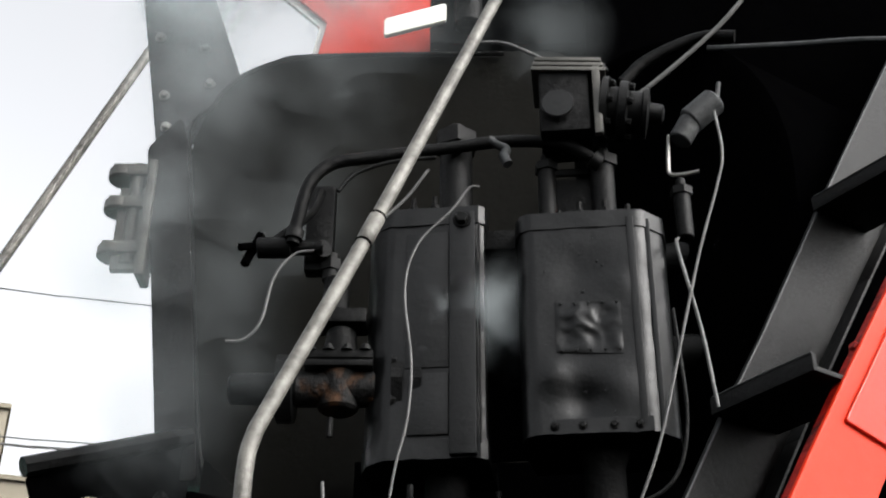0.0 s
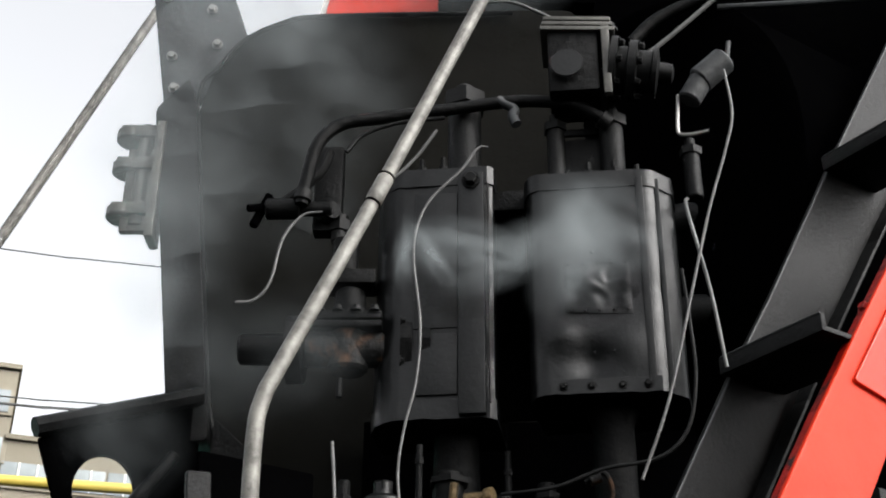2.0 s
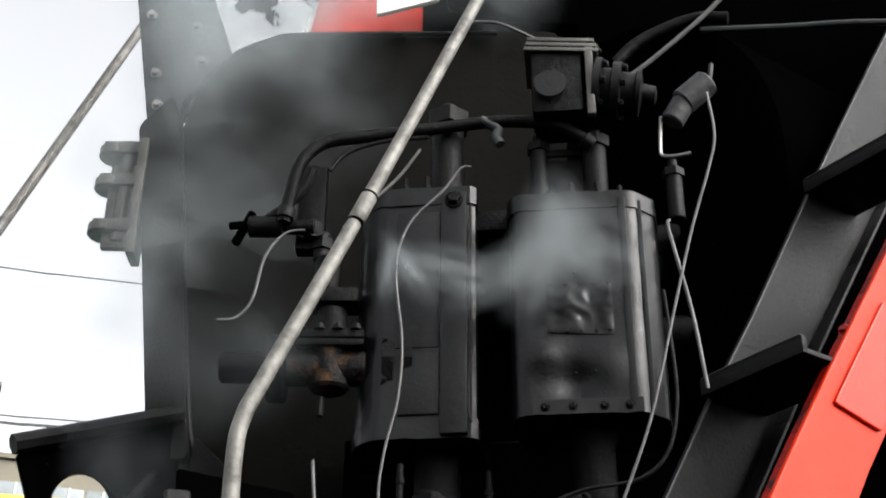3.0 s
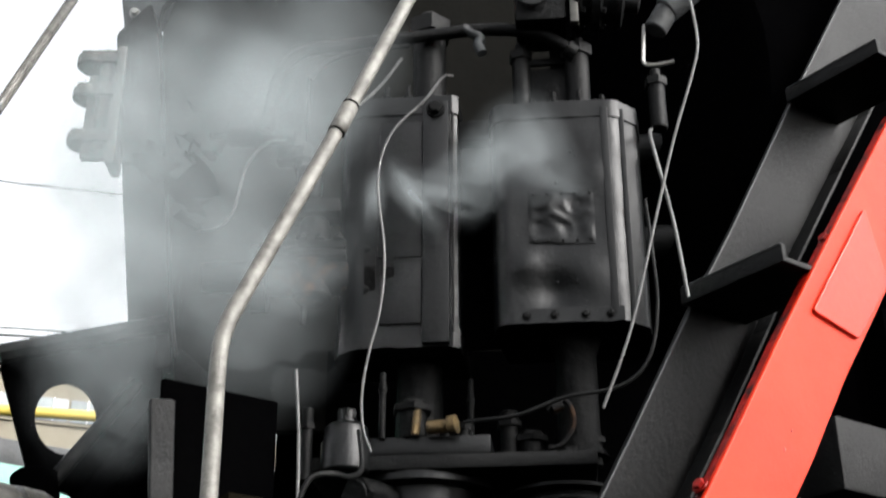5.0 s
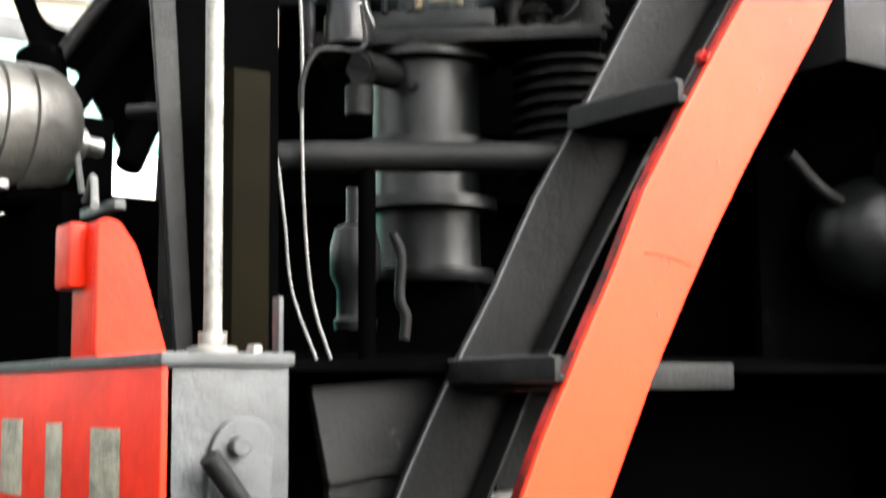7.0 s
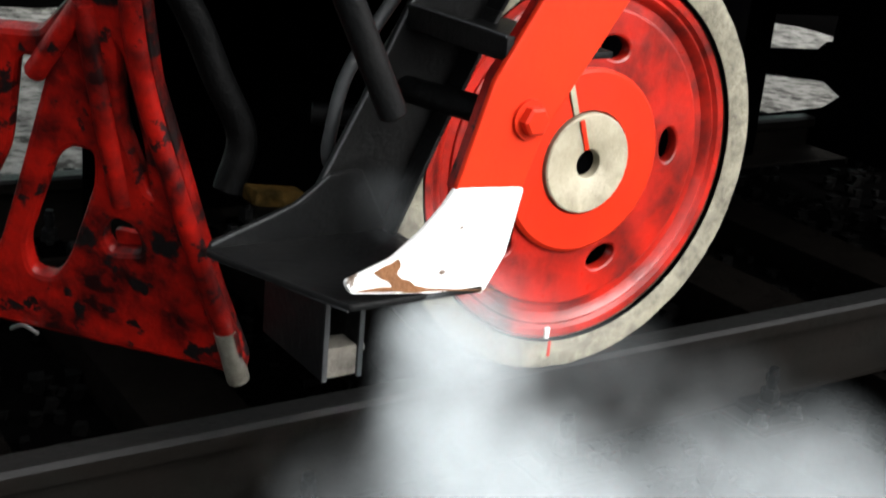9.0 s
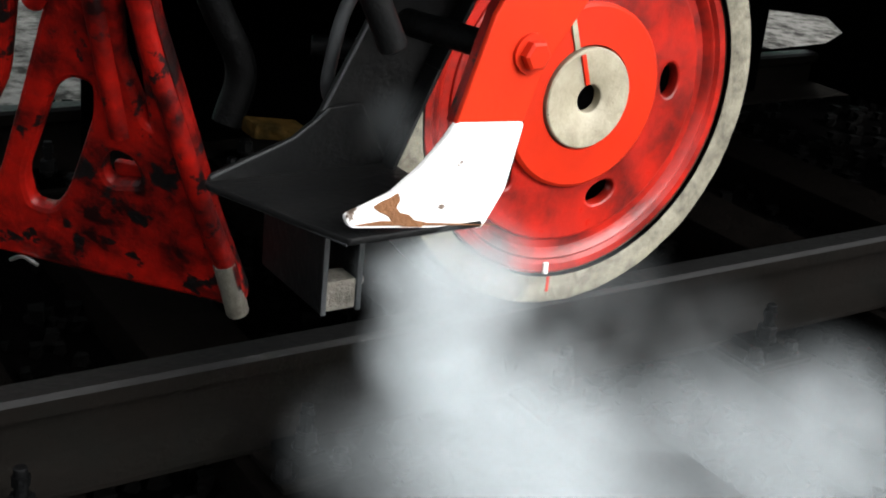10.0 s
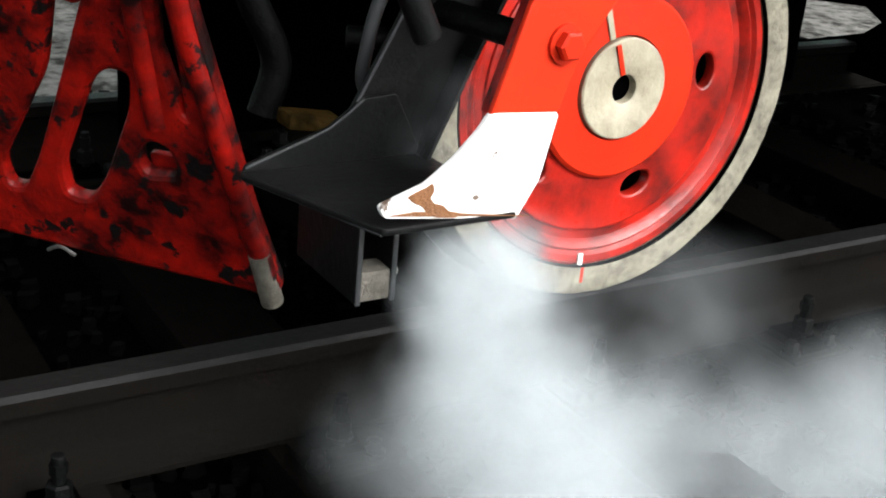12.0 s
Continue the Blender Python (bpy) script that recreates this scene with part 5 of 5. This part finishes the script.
def hoses_and_wires():
    def line(name, label, cat, pts, r, mat, group="", **k):
        tagged(part(name, tube(pts, r, 10), mat, None), label, cat, group)
    h = thing("steam_hose", "thick black hose arched over the compressor", "hose", (0.30, 0.16, 2.9))
    part("hose", tube([(0.30, 0.16, 3.03), (0.264, 0.17, 3.05), (0.21, 0.21, 3.088), (0.105, 0.304, 3.108), (-0.042, 0.412, 3.085), (-0.20, 0.51, 3.05), (-0.285, 0.56, 3.025), (-0.335, 0.586, 2.96), (-0.353, 0.60, 2.86), (-0.36, 0.61, 2.78)], 0.017, 12), "black", h)
    part("collar", lathe([(0.018, 0), (0.024, 0.002), (0.024, 0.03), (0.018, 0.032)], (0.275, 0.166, 3.044), (0.75, -0.25, -0.45), 14), "dull", h)
    part("collar", lathe([(0.018, 0), (0.023, 0.002), (0.023, 0.028), (0.018, 0.03)], (-0.357, 0.605, 2.82), (-0.1, 0.1, -1), 14), "dull", h)
    line("oil_pipe", "thin black oil pipe below the hose", "pipe", [(-0.05, 0.42, 3.06), (-0.15, 0.48, 3.04), (-0.23, 0.53, 3.0), (-0.27, 0.55, 2.94)], 0.006, "dull")
    line("hose_nozzle", "pale grey pipe nozzle behind the handrail", "nozzle", [(0.06, 0.33, 3.11), (0.10, 0.31, 3.085), (0.095, 0.31, 3.06), (0.1, 0.3, 3.03)], 0.014, "grey")
    W = "loose wires"
    line("wire", "loose grey wire hanging over the cylinder jacket", "wire", [(-0.046, 0.23, 2.868), (-0.068, 0.245, 2.863), (-0.102, 0.271, 2.80), (-0.17, 0.317, 2.702), (-0.195, 0.333, 2.577), (-0.179, 0.323, 2.385), (-0.185, 0.327, 2.244), (-0.205, 0.339, 2.136), (-0.216, 0.346, 2.039), (-0.212, 0.343, 1.961), (-0.197, 0.333, 1.91)], 0.0031, "wire", W)
    line("wire", "loose grey wire hanging before the ladder", "wire", [(0.163, -0.369, 2.83), (0.167, -0.374, 2.716), (0.154, -0.358, 2.631), (0.121, -0.322, 2.483), (0.087, -0.285, 2.302), (0.043, -0.24, 2.072), (-0.004, -0.195, 1.904)], 0.0031, "wire", W)
    line("wire", "crossed grey wire below the valve", "wire", [(0.45, 0.05, 2.80), (0.162, -0.219, 2.545), (0.184, -0.242, 2.348), (0.196, -0.255, 2.165)], 0.004, "wire", W)
    line("wire", "curled dark wire hanging under the jacket", "wire", [(0.148, -0.2, 2.40), (0.151, -0.207, 2.273), (0.152, -0.208, 2.145), (0.134, -0.19, 2.037), (0.091, -0.147, 1.981), (0.008, -0.07, 1.962), (-0.06, 0.0, 1.93), (-0.12, 0.1, 1.93)], 0.004, "dull", W)
    line("wire", "thin grey wire running down to the beam", "wire", [(-0.512, 0.284, 1.88), (-0.511, 0.284, 1.778), (-0.474, 0.264, 1.618), (-0.455, 0.254, 1.46), (-0.441, 0.247, 1.321), (-0.41, 0.2, 1.18)], 0.0031, "wire", W)
    line("wire", "thin grey wire running down beside the filter", "wire", [(-0.439, 0.245, 2.02), (-0.430, 0.240, 1.9), (-0.426, 0.238, 1.78), (-0.426, 0.238, 1.63), (-0.42, 0.235, 1.45), (-0.41, 0.22, 1.3), (-0.39, 0.18, 1.18)], 0.0034, "wire", W)
    line("wire", "thin wire bent round the oil pot", "wire", [(-0.428, 0.239, 1.68), (-0.425, 0.238, 1.74), (-0.405, 0.226, 1.795), (-0.36, 0.22, 1.81), (-0.3, 0.25, 1.82), (-0.24, 0.30, 1.86), (-0.23, 0.33, 1.95)], 0.006, "dull", W)
    line("wire", "thin grey wire beside the tap", "wire", [(-0.33, 0.55, 2.74), (-0.37, 0.58, 2.73), (-0.41, 0.6, 2.66), (-0.43, 0.61, 2.54), (-0.46, 0.63, 2.49), (-0.5, 0.65, 2.48)], 0.0035, "wire", W)
    line("wire", "thin grey wire rising behind the handrail", "wire", [(-0.25, 0.5, 2.75), (-0.2, 0.46, 2.82), (-0.14, 0.42, 2.9), (-0.1, 0.38, 2.98)], 0.004, "wire", W)
    line("chain", "thin chain along the casing edge", "chain", [hood(0.1, 3.94, 0.05), hood(0.2, 3.93, 0.06), hood(0.3, 3.88, 0.06), hood(0.36, 3.84, 0.06)], 0.006, "wire")
    p = thing("cross_pipe", "thick dull grey horizontal pipe before the compressor", "pipe", (-0.25, 0.16, 1.18))
    part("pipe", tube([(-0.49, 0.33, 1.593), (-0.3, 0.2, 1.593), (0.05, -0.035, 1.588), (0.2, -0.06, 1.585)], 0.031, 16), "dull", p)
    part("support", rod((-0.3, 0.2, 1.18), (-0.3, 0.2, 1.57), 0.018), "soot_shade", p)
    line("air_hose", "pale grey rubber brake hose looped behind the ladder", "hose", [(-0.46, -0.05, 0.86), (-0.505, -0.05, 0.803), (-0.568, -0.05, 0.711), (-0.60, -0.05, 0.65), (-0.617, -0.05, 0.574), (-0.621, -0.05, 0.524), (-0.60, -0.05, 0.487), (-0.55, -0.04, 0.46), (-0.47, -0.02, 0.46)], 0.012, "grey")


# ---- steam ----
def puff_mesh():
    """A puff of steam: one rounded body, flattened on the side it shows, with a lumpy skin."""
    bm = bmesh.new()
    bmesh.ops.create_icosphere(bm, subdivisions=4, radius=1)
    for v in bm.verts:
        v.co *= 1 + 0.12 * noise.noise(v.co * 2.5)
        v.co.z *= 0.3
    me = bpy.data.meshes.new("steam_puff")
    bm.to_mesh(me)
    bm.free()
    for p in me.polygons:
        p.use_smooth = True
    return me


PUFF = {}
PUFFS = []


def puff(p, size, dense=True, way=(0.0, 0.0, 0.1), sway=0.05, spin=6, label="", stretch=(1, 1, 1), along=None, path=None, key=None):
    key = key or ("steam" if dense else "thin_steam")
    if key not in PUFF:
        PUFF[key] = puff_mesh()
        PUFF[key].materials.append(M[key])
    ob = new("steam_puff", PUFF[key])
    tagged(ob, label or ("dense white steam billowing under the ladder" if dense else "thin grey steam drifting past the compressor"), "steam", "steam")
    ob.scale = (size * stretch[0], size * stretch[1], size * stretch[2])
    PUFFS.append((ob, Vector(p), Vector(way), sway, spin, len(PUFFS), along, path))
    return ob


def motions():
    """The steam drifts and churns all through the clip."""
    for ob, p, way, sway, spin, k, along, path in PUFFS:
        broad = Vector((-0.45, -0.75, -0.45 if p.z > 1.5 else 0.5)).normalized()  # the broad side, turned about towards the camera
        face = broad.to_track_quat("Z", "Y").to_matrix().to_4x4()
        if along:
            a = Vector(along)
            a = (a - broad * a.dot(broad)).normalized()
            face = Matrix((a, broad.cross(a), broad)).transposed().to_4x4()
        rows = []
        for i in range(13):
            t = float(i)
            ph = k * 1.9
            d = Vector((math.sin(t * 1.3 + ph), math.sin(t * 1.1 + ph * 1.7), math.sin(t * 0.9 + ph * 0.6))) * sway
            if path:
                for (t0, p0), (t1, p1) in zip(path, path[1:]):
                    if t0 <= t <= t1:
                        p = Vector(p0).lerp(Vector(p1), (t - t0) / (t1 - t0))
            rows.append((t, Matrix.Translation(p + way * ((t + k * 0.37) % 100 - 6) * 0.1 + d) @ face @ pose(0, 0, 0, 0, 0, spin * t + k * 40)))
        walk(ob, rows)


def steam():
    rng = random.Random(11)
    for x, y, z, s in ((-0.63, -0.4, 0.35, 0.09), (-0.63, -0.4, 0.29, 0.12), (-0.61, -0.42, 0.23, 0.15), (-0.57, -0.42, 0.14, 0.2), (-0.63, -0.45, 0.12, 0.16), (-0.5, -0.42, 0.04, 0.24), (-0.62, -0.48, 0.02, 0.23),
                       (-0.39, -0.42, -0.08, 0.29), (-0.56, -0.5, -0.07, 0.28), (-0.22, -0.36, -0.05, 0.22), (-0.21, -0.45, -0.15, 0.3), (0.05, -0.44, -0.12, 0.26), (0.13, -0.52, -0.14, 0.3), (0.36, -0.46, -0.12, 0.28),
                       (0.38, -0.58, -0.15, 0.32), (0.2, -0.62, -0.14, 0.3), (-0.58, -0.46, 0.16, 0.16), (-0.42, -0.26, 0.26, 0.13), (-0.60, -0.36, 0.36, 0.10), (-0.56, -0.36, 0.31, 0.12), (-0.50, -0.32, 0.27, 0.13), (-0.45, -0.3, 0.22, 0.15), (-0.62, -0.38, 0.32, 0.11), (-0.57, -0.4, 0.25, 0.15), (-0.34, -0.22, 0.20, 0.15), (-0.45, -0.3, 0.18, 0.16), (-0.52, -0.5, -0.02, 0.24), (-0.42, -0.52, -0.1, 0.28), (-0.3, -0.5, -0.12, 0.28), (-0.5, -0.48, 0.08, 0.2), (-0.62, -0.42, 0.2, 0.13), (-0.36, -0.38, 0.09, 0.17), (-0.46, -0.6, -0.12, 0.32), (-0.1, -0.6, -0.18, 0.34), (-0.55, -0.44, 0.1, 0.22), (-0.45, -0.46, 0.0, 0.26)):
        puff((x, y, z), s, True, (0.005, 0, -0.01), 0.022)
    for x, y, z, s in ((-0.56, -0.22, 0.5, 0.10), (-0.53, -0.2, 0.42, 0.11), (-0.41, -0.25, 0.24, 0.16), (-0.25, -0.2, 0.15, 0.2), (-0.76, -0.42, 0.06, 0.17), (0.22, -0.2, -0.06, 0.26), 
                       (0.0, -0.2, 0.04, 0.22)):
        puff((x, y, z), s, False, (0.006, 0, 0.0), 0.03)
    # over the compressor and the casing
    for u, z, o, s in ((-0.78, 2.6, 0.2, 0.3), (-0.72, 2.9, 0.15, 0.34), (-0.74, 3.2, 0.15, 0.36), (-0.68, 3.5, 0.12, 0.36), (-0.5, 3.75, 0.1, 0.36), (-0.25, 3.95, 0.1, 0.34), (-0.6, 2.45, 0.2, 0.28), (-0.95, 2.4, 0.25, 0.26), (-0.8, 2.25, 0.25, 0.24),
                       (-0.82, 3.75, 0.1, 0.34), (0.0, 4.0, 0.1, 0.3), (0.3, 3.95, 0.1, 0.28), (-0.92, 2.95, 0.2, 0.28), (-0.45, 3.1, 0.1, 0.34), (-0.3, 3.5, 0.1, 0.34)):
        puff(hood(u, z, o), s, False, (-0.02, 0, 0.02), 0.06, 6, "thin grey steam drifting along the smoked casing", (1, 1, 1), None, None, "casing_steam")
    for u, z, o, s in ((-0.82, 3.5, 0.25, 0.26), (-0.6, 3.75, 0.2, 0.28), (-0.9, 3.15, 0.25, 0.24), (-0.4, 3.9, 0.2, 0.26), (-0.86, 2.75, 0.25, 0.22), (-0.75, 3.8, 0.25, 0.28), (-0.85, 3.95, 0.2, 0.3)):
        puff(hood(u, z, o), s, False, (-0.02, 0, 0.02), 0.06, 6, "white wisp of steam over the edge of the casing", (1, 1, 1), None, None, "drifting_steam")
    # the leaking jet across the jackets
    jet = (0.75, -0.62, 0.08)
    nozzle = Vector((-0.26, 0.40, 2.54))
    for x, y, z, s, st in ((-0.22, 0.36, 2.55, 0.045, 2.4), (-0.16, 0.31, 2.56, 0.06, 2.6), (-0.08, 0.25, 2.57, 0.08, 2.4), (0.0, 0.18, 2.58, 0.10, 2.2), (0.07, 0.12, 2.59, 0.12, 2.0), (0.13, 0.07, 2.59, 0.13, 1.8), (0.17, 0.03, 2.58, 0.13, 1.6)):
        full = Vector((x, y, z)) - nozzle
        reach = [(0, 0.3), (1, 0.85), (2, 1.0), (4, 1.0), (5, 0.75), (6, 0.0), (12, 0.0)]  # the leak swells, then draws back behind the cylinder
        path = [(t, Vector((0.08, 0.45, 2.58)).lerp(nozzle + full, k) + Vector((0, 0, 0.10 * (full.length if 4 <= t <= 5 else 0)))) for t, k in reach]
        puff(path[0][1], s, False, (0.0, 0.0, 0.0), 0.012 + s * 0.12, 0, "thin white jet of leaking steam across the jackets", (st, 1, 1), jet, path, "jet_steam")
    # clouds that drift in along the casing and over the compressor as the camera tilts down
    for i in range(30):
        a, b = rng.uniform(-0.2, 0.2), rng.uniform(-0.35, 0.45)
        lag = rng.uniform(-0.25, 0.25)
        path = [(0, hood(-0.6 + a * 2, 4.1 + b * 0.5, 0.15)), (1.3, hood(-0.6 + a, 4.6 + b * 0.5, 0.15)), (2.6 + lag, hood(-0.6 + a, 4.4 + b * 0.5, 0.2)), (4.1 + lag, hood(-0.42 + a * 1.6, 2.2 + b, 0.95)), (5.1 + lag, hood(-0.52 + a * 1.2, 2.38 + b, 0.95)), (6.1 + lag, hood(-0.50 + a * 1.2, 2.45 + b * 0.7, 0.95)),
                (7 + lag, hood(0.75 + a * 5, 2.2 + b * 0.5, 0.95)), (9 + lag, hood(0.4 + a, 3.0 + b, 0.7)), (12, hood(0.7 + a, 3.6 + b, 0.7))]
        puff(path[0][1], rng.uniform(0.22, 0.35), True, (0, 0, 0), 0.04, 5, "white cloud of steam drifting past the smokebox", (1, 1, 1), None, path, "drifting_steam")
    for x, y, z, s in ((-0.55, 0.2, 2.15, 0.2), (-0.72, 0.5, 2.25, 0.22)):
        puff((x, y, z), s, False, (-0.02, 0, 0.02), 0.06)


# ---- build ----
ground()
gravel()
rail(0.035)
rail(2 * LC)
sleepers_and_clips()
apartment_building()
gas_pipe()
utility_pole()
carriage()
boiler_and_frame()
smokebox_front()
star_plate()
holed_bracket()
buffer_beam()
lamp_bracket_red()
beam_lamp()
pilot()
wheelset()
ladder()
hanging_box()
handrails()
tank_post()
compressor()
feed_valve()
hoses_and_wires()
steam()
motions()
